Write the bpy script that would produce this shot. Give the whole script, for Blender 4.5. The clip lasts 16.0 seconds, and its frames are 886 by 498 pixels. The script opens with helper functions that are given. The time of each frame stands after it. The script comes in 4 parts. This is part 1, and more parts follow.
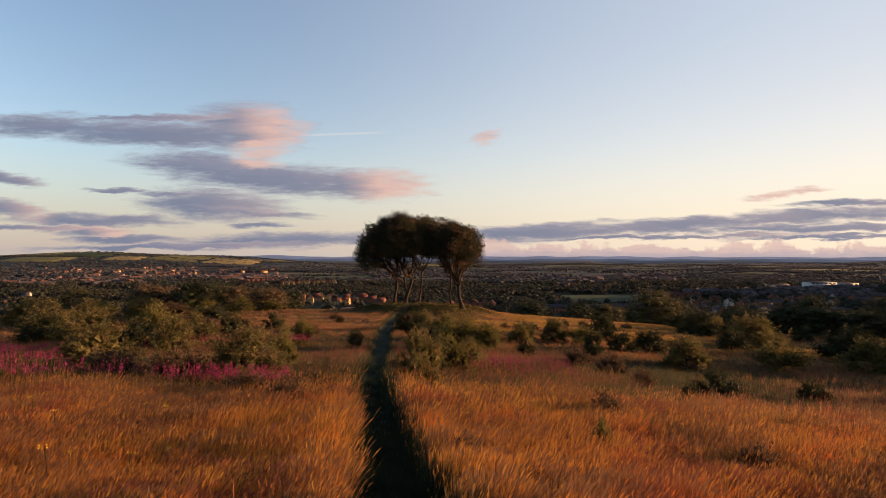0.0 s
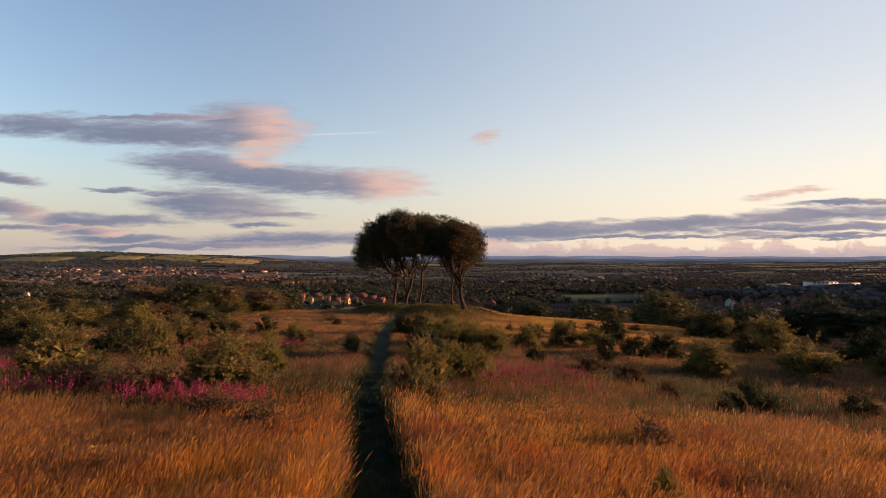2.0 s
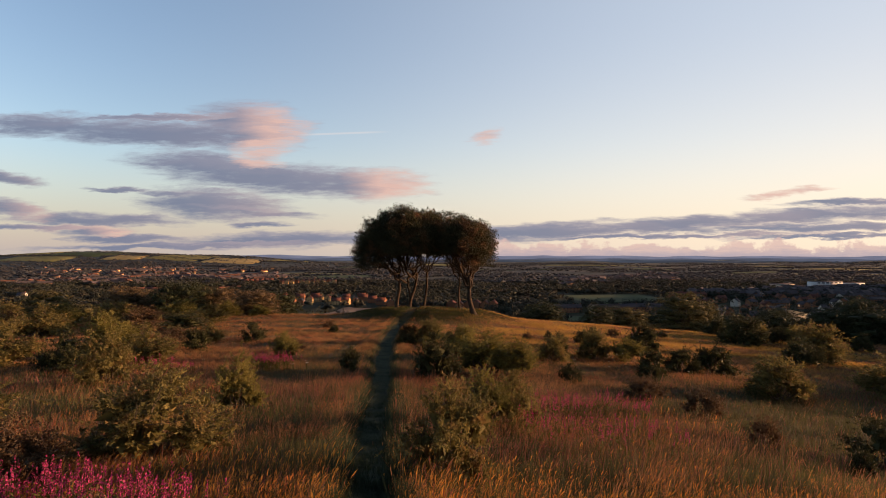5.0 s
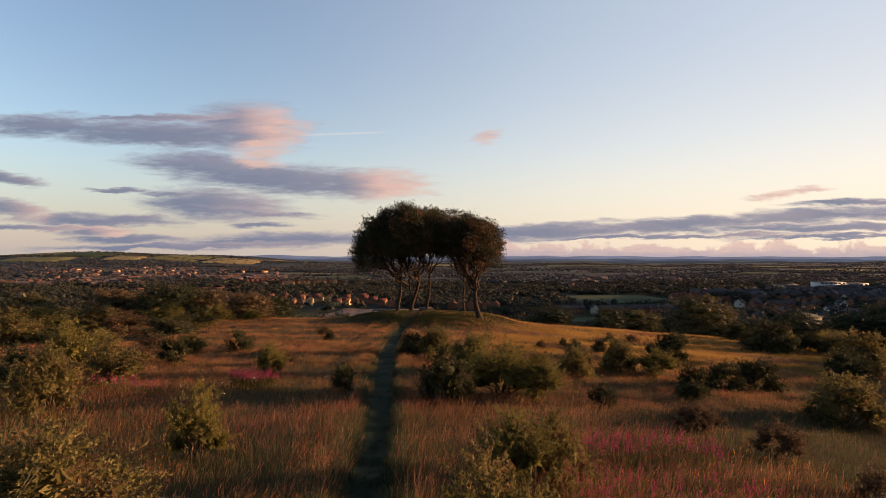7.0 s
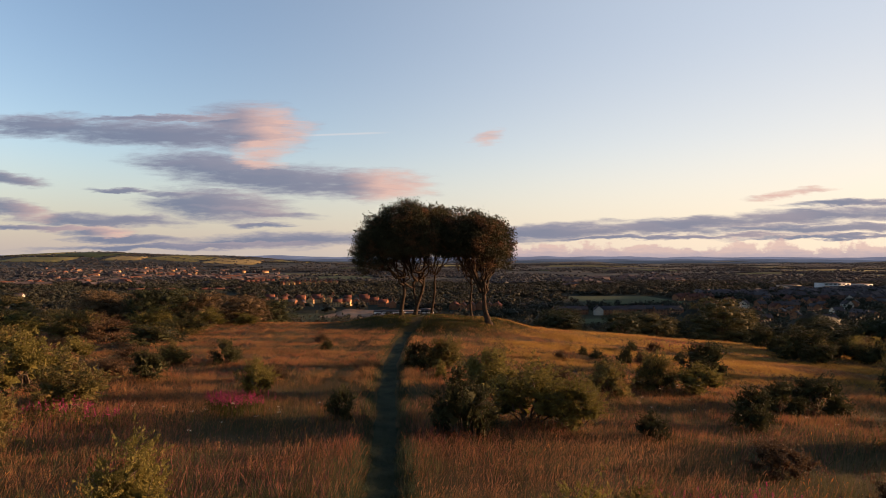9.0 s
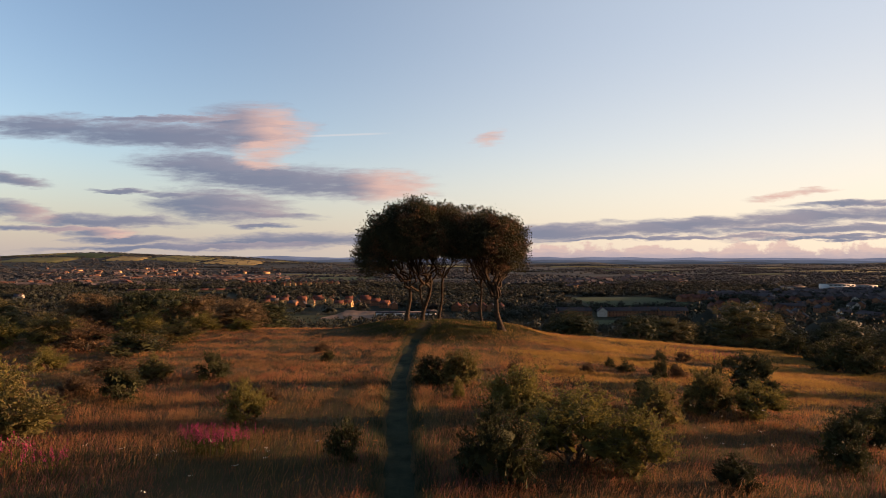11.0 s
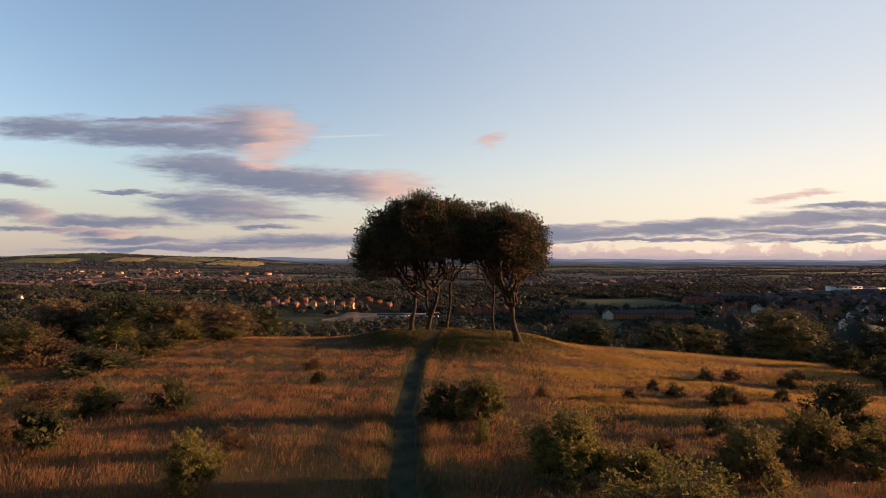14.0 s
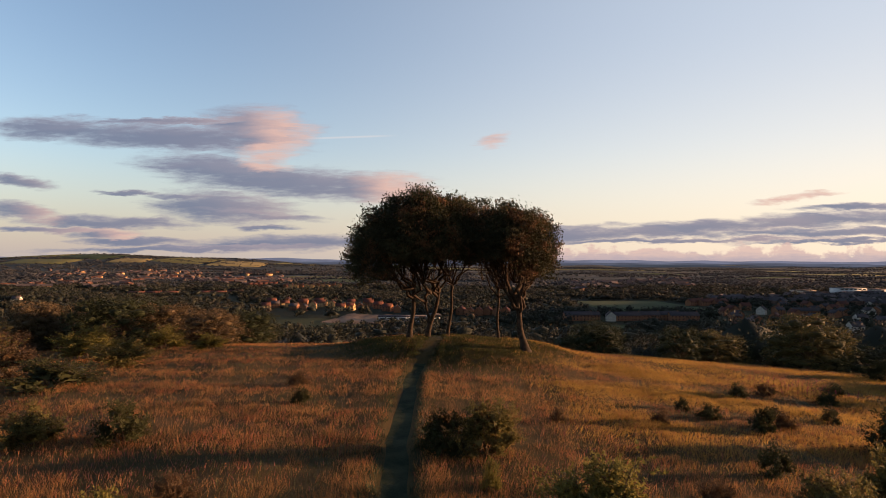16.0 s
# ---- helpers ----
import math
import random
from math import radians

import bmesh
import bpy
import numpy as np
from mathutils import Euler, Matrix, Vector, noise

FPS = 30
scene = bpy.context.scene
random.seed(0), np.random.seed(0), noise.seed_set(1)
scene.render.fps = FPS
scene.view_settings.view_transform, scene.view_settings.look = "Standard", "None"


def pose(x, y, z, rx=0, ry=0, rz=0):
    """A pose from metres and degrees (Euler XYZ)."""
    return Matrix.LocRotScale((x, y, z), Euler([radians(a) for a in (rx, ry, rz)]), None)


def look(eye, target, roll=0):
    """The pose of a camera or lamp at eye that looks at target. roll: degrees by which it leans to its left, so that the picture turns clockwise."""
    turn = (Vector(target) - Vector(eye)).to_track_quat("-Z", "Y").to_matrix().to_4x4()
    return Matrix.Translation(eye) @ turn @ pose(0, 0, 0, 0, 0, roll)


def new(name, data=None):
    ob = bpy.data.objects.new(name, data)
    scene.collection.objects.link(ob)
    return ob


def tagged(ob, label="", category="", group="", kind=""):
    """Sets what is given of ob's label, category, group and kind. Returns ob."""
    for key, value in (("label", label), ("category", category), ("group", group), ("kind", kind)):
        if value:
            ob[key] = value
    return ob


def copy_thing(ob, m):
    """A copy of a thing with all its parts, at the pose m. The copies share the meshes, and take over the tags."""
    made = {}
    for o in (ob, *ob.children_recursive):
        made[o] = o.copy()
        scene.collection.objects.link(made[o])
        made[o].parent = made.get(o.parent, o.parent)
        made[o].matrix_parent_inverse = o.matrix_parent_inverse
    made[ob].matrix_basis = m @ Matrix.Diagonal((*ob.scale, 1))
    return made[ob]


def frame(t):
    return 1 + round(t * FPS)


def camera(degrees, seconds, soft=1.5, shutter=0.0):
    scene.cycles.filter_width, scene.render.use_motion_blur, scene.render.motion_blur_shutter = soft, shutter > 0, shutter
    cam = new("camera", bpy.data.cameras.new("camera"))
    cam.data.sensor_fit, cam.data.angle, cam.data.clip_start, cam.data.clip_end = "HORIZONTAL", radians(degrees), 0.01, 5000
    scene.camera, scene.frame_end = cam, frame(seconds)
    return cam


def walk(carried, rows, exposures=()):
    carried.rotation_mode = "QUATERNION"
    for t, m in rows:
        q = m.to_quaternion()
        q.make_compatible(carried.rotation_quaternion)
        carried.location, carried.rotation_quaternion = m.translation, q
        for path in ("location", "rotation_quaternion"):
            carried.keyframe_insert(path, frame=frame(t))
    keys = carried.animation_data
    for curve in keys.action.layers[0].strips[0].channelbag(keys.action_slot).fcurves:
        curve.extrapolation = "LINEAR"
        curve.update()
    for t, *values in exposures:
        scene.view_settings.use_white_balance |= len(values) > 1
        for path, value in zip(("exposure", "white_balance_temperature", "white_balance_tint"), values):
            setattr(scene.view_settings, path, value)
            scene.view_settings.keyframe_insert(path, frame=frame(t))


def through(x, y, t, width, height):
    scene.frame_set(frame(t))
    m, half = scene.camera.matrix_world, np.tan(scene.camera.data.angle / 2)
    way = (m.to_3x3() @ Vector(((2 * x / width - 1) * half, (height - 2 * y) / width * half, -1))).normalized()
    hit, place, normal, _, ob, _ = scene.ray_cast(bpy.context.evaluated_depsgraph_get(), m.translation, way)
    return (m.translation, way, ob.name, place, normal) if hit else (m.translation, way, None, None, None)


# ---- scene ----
# ---------------------------------------------------------------- camera
cam = camera(75.8, 16.0, soft=0.8)
PATH = [  # seconds, x, y, z, tilt, lean, turn
    (0.0, 0.395, -0.660, 4.150, 90.85, -0.02, 0.114),
    (1.0, 0.365, 0.480, 4.115, 90.82, -0.01, 0.104),
    (2.0, 0.210, 1.995, 4.085, 90.81, 0.0, 0.104),
    (3.0, -0.090, 3.810, 4.065, 90.80, 0.0, 0.114),
    (4.0, -0.365, 5.780, 4.060, 90.79, 0.0, 0.133),
    (5.0, -0.580, 7.885, 4.065, 90.79, 0.0, 0.161),
    (6.0, -0.770, 10.008, 4.080, 90.80, 0.0, 0.196),
    (7.0, -0.980, 12.132, 4.100, 90.82, 0.0, 0.238),
    (8.0, -1.240, 14.250, 4.125, 90.84, -0.01, 0.286),
    (9.0, -1.583, 16.330, 4.160, 90.86, -0.02, 0.340),
    (10.0, -1.976, 18.387, 4.205, 90.89, -0.03, 0.398),
    (11.0, -2.400, 20.430, 4.245, 90.93, -0.05, 0.460),
    (12.0, -2.750, 22.460, 4.285, 90.97, -0.08, 0.526),
    (13.0, -2.985, 24.547, 4.315, 91.01, -0.10, 0.594),
    (14.0, -3.085, 26.630, 4.335, 91.06, -0.14, 0.664),
    (15.0, -3.125, 28.700, 4.345, 91.11, -0.17, 0.735),
    (16.0, -3.090, 30.730, 4.355, 91.165, -0.21, 0.806),
]
walk(cam, [(t, pose(*p)) for t, *p in PATH], exposures=[(0.0, 1.25), (16.0, 1.25)])

# ---------------------------------------------------------------- world and sun
SUN_AZ, SUN_EL = 80.0, 5.8  # degrees clockwise from +y, above the horizon


class Nodes:
    """A short way to wire shader nodes."""

    def __init__(self, tree):
        self.tree = tree
        tree.nodes.clear()

    def add(self, kind, ins=None, **props):
        n = self.tree.nodes.new(kind)
        for k, v in props.items():
            n[k] = v
        for k, v in (ins or {}).items():
            self.set(n, k, v)
        return n

    def set(self, n, key, v):
        sock = n.inputs[key]
        if isinstance(v, bpy.types.NodeSocket):
            self.tree.links.new(v, sock)
        else:
            sock.default_value = v

    def math(self, op, a, b=0.0, clamp=False):
        n = self.tree.nodes.new("ShaderNodeMath")
        n.operation, n.use_clamp = op, clamp
        self.set(n, 0, a)
        self.set(n, 1, b)
        return n.outputs[0]

    def ramp01(self, v, lo, hi):
        n = self.tree.nodes.new("ShaderNodeMapRange")
        n.interpolation_type = "SMOOTHSTEP"
        for i, w in enumerate((v, lo, hi, 0.0, 1.0)):
            self.set(n, i, w)
        return n.outputs[0]

    def mix(self, f, a, b, blend="MIX"):
        n = self.tree.nodes.new("ShaderNodeMix")
        n.data_type, n.blend_type = "RGBA", blend
        self.set(n, 0, f)
        self.set(n, 6, a if isinstance(a, bpy.types.NodeSocket) else (*a, 1))
        self.set(n, 7, b if isinstance(b, bpy.types.NodeSocket) else (*b, 1))
        return n.outputs[2]

    def noise(self, vec, scale, detail=4.0, rough=0.55, out=0):
        n = self.tree.nodes.new("ShaderNodeTexNoise")
        if vec is not None:
            self.set(n, "Vector", vec)
        self.set(n, "Scale", scale)
        self.set(n, "Detail", detail)
        self.set(n, "Roughness", rough)
        return n.outputs[out]

    def xyz(self, x, y, z):
        n = self.tree.nodes.new("ShaderNodeCombineXYZ")
        for i, v in enumerate((x, y, z)):
            self.set(n, i, v)
        return n.outputs[0]


world = bpy.data.worlds.new("evening_sky")
scene.world = world
world.use_nodes = True
N = Nodes(world.node_tree)
sky = N.tree.nodes.new("ShaderNodeTexSky")
sky.sky_type, sky.sun_disc = "NISHITA", False
sky.sun_elevation, sky.sun_rotation = radians(SUN_EL), radians(SUN_AZ)
sky.altitude, sky.air_density, sky.dust_density, sky.ozone_density = 100, 1.0, 0.8, 2.5

# clouds: flat sheets drawn out by the wind, in slopes (across, up) of the direction of view
tc = N.tree.nodes.new("ShaderNodeTexCoord")
sep = N.add("ShaderNodeSeparateXYZ", {0: tc.outputs["Generated"]})
dx, dy, dz = sep.outputs
ahead = N.math("MAXIMUM", dy, 0.05)
cu, cv = N.math("DIVIDE", dx, ahead), N.math("DIVIDE", dz, ahead)
flat = N.xyz(N.math("MULTIPLY", cu, 1.0), N.math("MULTIPLY", cv, 5.5), 0.0)
warp1 = N.math("SUBTRACT", N.noise(flat, 7.0, 6.0, 0.6), 0.5)
warp2 = N.math("SUBTRACT", N.noise(N.xyz(N.math("ADD", cu, 7.3), N.math("MULTIPLY", cv, 5.0), 2.0), 11.0, 6.0, 0.62), 0.5)
wu = N.math("ADD", cu, N.math("MULTIPLY", warp1, 0.10))
wv = N.math("ADD", cv, N.math("MULTIPLY", warp2, 0.030))
# centre across, centre up, half width, half height, slant, share of evening pink
CLOUDS_WEST = [
    (-0.350, 0.226, 0.105, 0.040, -0.02, 1.25), (-0.715, 0.233, 0.11, 0.020, 0.0, 0.0), (-0.50, 0.218, 0.22, 0.022, -0.03, 0.1),
    (-0.52, 0.246, 0.16, 0.006, 0.03, 0.3), (-0.325, 0.183, 0.045, 0.022, -0.10, 1.6), (-0.40, 0.160, 0.15, 0.022, -0.09, 0.05),
    (-0.30, 0.140, 0.21, 0.026, -0.08, 0.1), (-0.150, 0.128, 0.115, 0.025, -0.02, 1.5), (-0.405, 0.092, 0.125, 0.027, -0.06, 0.25),
    (-0.34, 0.079, 0.11, 0.008, -0.06, 0.1), (-0.575, 0.119, 0.055, 0.004, 0.0, 0.1), (-0.49, 0.112, 0.06, 0.006, -0.03, 0.1),
    (-0.77, 0.085, 0.07, 0.015, -0.12, 0.6), (-0.62, 0.066, 0.16, 0.011, -0.02, 0.1), (-0.72, 0.052, 0.14, 0.005, 0.0, 0.6),
    (-0.328, 0.058, 0.05, 0.005, 0.0, 0.0), (-0.62, 0.046, 0.06, 0.009, -0.03, 1.1), (-0.556, 0.032, 0.11, 0.007, 0.0, 0.1),
    (-0.28, 0.030, 0.19, 0.013, 0.03, 0.05), (-0.48, 0.019, 0.24, 0.005, 0.02, 0.2), (-0.77, 0.138, 0.065, 0.010, -0.10, 0.2),
]
CLOUDS_EAST = [
    (0.078, 0.213, 0.028, 0.014, 0.05, 1.9), (0.17, 0.044, 0.20, 0.014, 0.03, 0.1), (0.42, 0.058, 0.22, 0.013, 0.05, 0.15), (0.66, 0.074, 0.24, 0.013, 0.06, 0.15),
    (0.66, 0.052, 0.26, 0.008, 0.02, 0.2), (0.575, 0.108, 0.055, 0.006, 0.14, 1.6), (0.635, 0.118, 0.045, 0.007, 0.08, 1.6),
    (0.72, 0.097, 0.12, 0.006, 0.03, 0.2), (0.38, 0.036, 0.30, 0.004, 0.02, 0.3), (0.72, 0.038, 0.22, 0.004, 0.02, 0.3),
]
field, lit, crest = None, None, None
for cx, cy, rx, ry, slant, pink in CLOUDS_WEST + CLOUDS_EAST:
    s = N.math("DIVIDE", N.math("SUBTRACT", wu, cx), rx)
    h = N.math("DIVIDE", N.math("SUBTRACT", N.math("SUBTRACT", wv, cy), N.math("MULTIPLY", N.math("SUBTRACT", wu, cx), slant)), ry)
    r2 = N.math("ADD", N.math("MULTIPLY", N.math("MULTIPLY", s, s), 0.85), N.math("MULTIPLY", N.math("MULTIPLY", h, h), 0.75))
    inside = N.math("SUBTRACT", 1.0, r2)
    glow = N.math("MULTIPLY", N.math("MULTIPLY", N.ramp01(s, -0.5 if pink < 1.55 else -2.6, 0.8), min(pink, 1.4)), N.ramp01(inside, -0.6, 0.4), clamp=True)
    inside = N.math("SUBTRACT", inside, 0.45 if pink > 1.55 else 0.0)
    field = inside if field is None else N.math("MAXIMUM", field, inside)
    lit = glow if lit is None else N.math("MAXIMUM", lit, glow)
    top = N.math("MULTIPLY", N.ramp01(h, -0.1, 1.0), N.ramp01(inside, -0.6, 0.3))
    crest = top if crest is None else N.math("MAXIMUM", crest, top)
fine = N.math("SUBTRACT", N.noise(flat, 26.0, 7.0, 0.65), 0.5)
streak = N.math("SUBTRACT", N.noise(N.xyz(N.math("MULTIPLY", wu, 4.0), N.math("MULTIPLY", wv, 48.0), 6.0), 2.6, 5.0, 0.55), 0.5)
density = N.ramp01(N.math("ADD", N.math("ADD", field, N.math("MULTIPLY", fine, 1.3)), N.math("MULTIPLY", streak, 0.9)), -0.50, 0.90)
density = N.math("MULTIPLY", density, N.ramp01(dy, 0.1, 0.3))
# heaped clouds low along the horizon, over the whole round
heap = N.noise(N.xyz(cu, N.math("MULTIPLY", cv, 1.3), 4.0), 16.0, 7.0, 0.6)
heap = N.math("ADD", N.math("SUBTRACT", 0.006, cv), N.math("MULTIPLY", N.math("SUBTRACT", heap, 0.34), 0.105))
heap = N.math("MULTIPLY", N.ramp01(heap, -0.002, 0.008), N.math("MULTIPLY", N.ramp01(cu, -0.1, 0.12), N.ramp01(dy, 0.1, 0.3)))
haze = N.math("MULTIPLY", N.ramp01(dz, 0.20, -0.03), 0.88)
trail = N.math("ABSOLUTE", N.math("SUBTRACT", N.math("SUBTRACT", cv, 0.224), N.math("MULTIPLY", cu, 0.035)))
trail = N.math("MULTIPLY", N.ramp01(trail, 0.0026, 0.0006), N.math("MULTIPLY", N.ramp01(cu, -0.27, -0.22), N.ramp01(cu, -0.085, -0.15)))
sunward = N.ramp01(N.math("ADD", N.math("MULTIPLY", dx, 0.96), N.math("MULTIPLY", dy, 0.26)), -0.35, 1.05)
tone = N.mix(1.0, sky.outputs[0], (2.06, 1.57, 1.44), "MULTIPLY")
tone = N.mix(N.ramp01(dz, 0.40, 0.85), tone, N.mix(0.15, (0.26, 0.36, 0.66), tone))
tone = N.mix(N.ramp01(dy, 0.2, -0.6), tone, N.mix(0.6, (0, 0, 0), tone))
tone = N.mix(N.math("MULTIPLY", N.math("MULTIPLY", sunward, N.ramp01(dz, 0.70, 0.38)), 0.85), tone, N.mix(N.ramp01(dz, 0.0, 0.4), (4.35, 3.8, 3.1), (2.75, 2.9, 3.15)))
tone = N.mix(haze, tone, N.mix(sunward, (2.2, 2.0, 2.0), (4.4, 3.6, 2.75)))
core = N.ramp01(N.math("ADD", N.math("ADD", field, N.math("MULTIPLY", streak, 1.2)), N.math("MULTIPLY", fine, 0.8)), 0.0, 0.95)
shade = N.mix(core, (1.18, 1.20, 1.55), (0.76, 0.88, 1.30))
shade = N.mix(N.math("MULTIPLY", crest, 0.5), shade, (1.45, 1.32, 1.62))
shade = N.mix(N.math("MULTIPLY", lit, N.ramp01(streak, -0.6, 0.1)), shade, (3.2, 2.05, 1.75))
tone = N.mix(N.math("MULTIPLY", density, 0.93), tone, shade)
tone = N.mix(N.math("MULTIPLY", heap, 0.85), tone, N.mix(N.ramp01(N.math("ADD", cv, N.math("MULTIPLY", fine, 0.03)), -0.002, 0.022), (1.75, 1.45, 1.75), (3.1, 2.15, 1.9)))
tone = N.mix(N.math("MULTIPLY", trail, 0.4), tone, (3.4, 3.1, 3.0))
bg = N.add("ShaderNodeBackground", {"Color": tone, "Strength": 0.10})
N.tree.links.new(bg.outputs[0], N.add("ShaderNodeOutputWorld").inputs[0])

sun = new("sun", bpy.data.lights.new("sun", "SUN"))
sun.data.energy, sun.data.angle, sun.data.color = 5.4, radians(0.5), (1.0, 0.545, 0.285)
a, e = radians(SUN_AZ), radians(SUN_EL)
TO_SUN = Vector((math.sin(a) * math.cos(e), math.cos(a) * math.cos(e), math.sin(e)))
sun.matrix_world = look(TO_SUN * 200, (0, 0, 0))


# ---------------------------------------------------------------- materials
def finish(N, shader):
    N.tree.links.new(shader, N.add("ShaderNodeOutputMaterial").inputs[0])


def surface(name, dark, light, scale=3.0, rough=0.85, bump=0.3, fine=30.0, spread=(0.35, 0.65), metal=0.0):
    """Two colours mixed at two scales, with a fine relief."""
    m = bpy.data.materials.new(name)
    m.use_nodes = True
    N = Nodes(m.node_tree)
    co = N.add("ShaderNodeTexCoord").outputs["Object"]
    big, small = N.noise(co, scale), N.noise(co, fine)
    f = N.ramp01(N.math("ADD", N.math("MULTIPLY", big, 0.65), N.math("MULTIPLY", small, 0.35)), *spread)
    col = N.mix(f, dark, light)
    bsdf = N.add("ShaderNodeBsdfPrincipled", {"Base Color": col, "Roughness": rough, "Metallic": metal, "Specular IOR Level": 0.5 if rough < 0.5 else 0.08})
    if bump:
        b = N.add("ShaderNodeBump", {"Strength": bump, "Distance": 0.02, "Height": small})
        N.set(bsdf, "Normal", b.outputs[0])
    finish(N, bsdf.outputs[0])
    return m


def leafy(name, dark, light, through=0.35, patch=0.25, gloss=0.12, warm=None, grain=0.55):
    """Leaves and blades: each island its own tone, drifting over the ground in patches, light passing through."""
    m = bpy.data.materials.new(name)
    m.use_nodes = True
    N = Nodes(m.node_tree)
    geo = N.add("ShaderNodeNewGeometry")
    big = N.noise(geo.outputs["Position"], patch, 3.0)
    f = N.math("ADD", N.math("MULTIPLY", geo.outputs["Random Per Island"], grain), N.math("MULTIPLY", N.ramp01(big, 0.3, 0.7), 0.5), clamp=True)
    col = N.mix(f, dark, light)
    if warm:
        w = N.ramp01(N.noise(geo.outputs["Position"], patch * 2.3, 2.0), 0.52, 0.66)
        col = N.mix(N.math("MULTIPLY", w, 0.75), col, warm)
    front = N.add("ShaderNodeBsdfPrincipled", {"Base Color": col, "Roughness": 0.7, "Specular IOR Level": gloss})
    back = N.add("ShaderNodeBsdfTranslucent", {"Color": col})
    mixed = N.add("ShaderNodeMixShader", {0: through, 1: front.outputs[0], 2: back.outputs[0]})
    finish(N, mixed.outputs[0])
    return m


M_GOLD = leafy("dry_gold_grass", (0.190, 0.088, 0.042), (0.40, 0.208, 0.092), 0.35, 0.16, warm=(0.27, 0.084, 0.050), grain=0.36)
M_HAY = leafy("hay_grass", (0.25, 0.148, 0.036), (0.55, 0.34, 0.080), 0.4, 0.25, grain=0.36)
M_UPLAND = leafy("upland_grass", (0.190, 0.098, 0.042), (0.42, 0.228, 0.086), 0.35, 0.3, warm=(0.32, 0.112, 0.052), grain=0.3)
M_STRAW = leafy("straw_grass", (0.46, 0.180, 0.036), (0.78, 0.390, 0.076), 0.4, 0.2, warm=(0.64, 0.200, 0.048), grain=0.4)
M_GREEN = leafy("green_grass", (0.028, 0.037, 0.020), (0.125, 0.116, 0.042), 0.3, 0.2)
M_RUST = leafy("rust_grass", (0.135, 0.050, 0.046), (0.29, 0.110, 0.088), 0.3, 0.3, grain=0.4)
M_TURF = leafy("mound_turf", (0.018, 0.026, 0.008), (0.085, 0.078, 0.022), 0.25, 0.3)
M_PATH = leafy("path_turf", (0.016, 0.032, 0.020), (0.045, 0.062, 0.034), 0.2, 0.6)
M_PINK = leafy("fireweed_bloom", (0.24, 0.022, 0.085), (0.44, 0.060, 0.17), 0.35, 0.6)
M_HERB = leafy("herb_leaf", (0.035, 0.045, 0.012), (0.11, 0.10, 0.025), 0.3, 0.5)
# the russet patches put the low sun's warmth into the leaf colour
M_BEECH = leafy("beech_leaf", (0.013, 0.018, 0.009), (0.062, 0.056, 0.025), 0.18, 0.3, warm=(0.150, 0.074, 0.036))
M_SHRUB = leafy("willow_leaf", (0.036, 0.038, 0.014), (0.200, 0.165, 0.054), 0.42, 0.9, warm=(0.20, 0.125, 0.050))
M_THORN = leafy("hawthorn_leaf", (0.016, 0.021, 0.009), (0.064, 0.064, 0.024), 0.18, 0.5)
M_SALLOW = leafy("sallow_leaf", (0.052, 0.056, 0.016), (0.200, 0.168, 0.046), 0.42, 0.5)
M_BROWN = leafy("bracken_leaf", (0.045, 0.030, 0.016), (0.135, 0.082, 0.042), 0.25, 0.6)
M_WOODS = leafy("woodland_leaf", (0.019, 0.023, 0.017), (0.037, 0.039, 0.026), 0.08, 0.02, warm=(0.046, 0.037, 0.027))
M_BARK = surface("beech_bark", (0.018, 0.014, 0.011), (0.065, 0.046, 0.032), 4.0, 0.9, 0.7, 24.0)
M_TWIG = surface("shrub_bark", (0.06, 0.045, 0.03), (0.13, 0.10, 0.07), 5.0, 0.9, 0.5, 30.0)


def ground_material():
    m = bpy.data.materials.new("hill_turf")
    m.use_nodes = True
    N = Nodes(m.node_tree)
    pos = N.add("ShaderNodeNewGeometry").outputs["Position"]
    sep = N.add("ShaderNodeSeparateXYZ", {0: pos})
    a, b, c = N.noise(pos, 0.12, 5.0), N.noise(pos, 1.4, 5.0), N.noise(pos, 14.0, 4.0)
    meadow = N.mix(N.ramp01(a, 0.35, 0.65), (0.056, 0.048, 0.020), (0.120, 0.076, 0.032))
    meadow = N.mix(N.math("MULTIPLY", N.ramp01(b, 0.4, 0.65), 0.6), meadow, (0.10, 0.070, 0.026))
    meadow = N.mix(N.math("MULTIPLY", c, 0.5), meadow, (0.022, 0.020, 0.008))
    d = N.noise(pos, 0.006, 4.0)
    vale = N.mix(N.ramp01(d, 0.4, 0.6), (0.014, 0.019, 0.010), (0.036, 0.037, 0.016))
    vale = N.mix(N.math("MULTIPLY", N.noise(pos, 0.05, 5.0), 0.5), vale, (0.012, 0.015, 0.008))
    # aerial haze put into the colour: paler and bluer from y 500 to 1600
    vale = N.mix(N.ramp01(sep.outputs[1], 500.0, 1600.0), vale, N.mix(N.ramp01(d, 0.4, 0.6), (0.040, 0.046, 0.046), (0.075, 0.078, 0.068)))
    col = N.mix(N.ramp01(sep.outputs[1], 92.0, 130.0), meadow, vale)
    bump = N.add("ShaderNodeBump", {"Strength": 0.5, "Distance": 0.15, "Height": c})
    bsdf = N.add("ShaderNodeBsdfPrincipled", {"Base Color": col, "Roughness": 0.95, "Normal": bump.outputs[0], "Specular IOR Level": 0.1})
    finish(N, bsdf.outputs[0])
    return m


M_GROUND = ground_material()


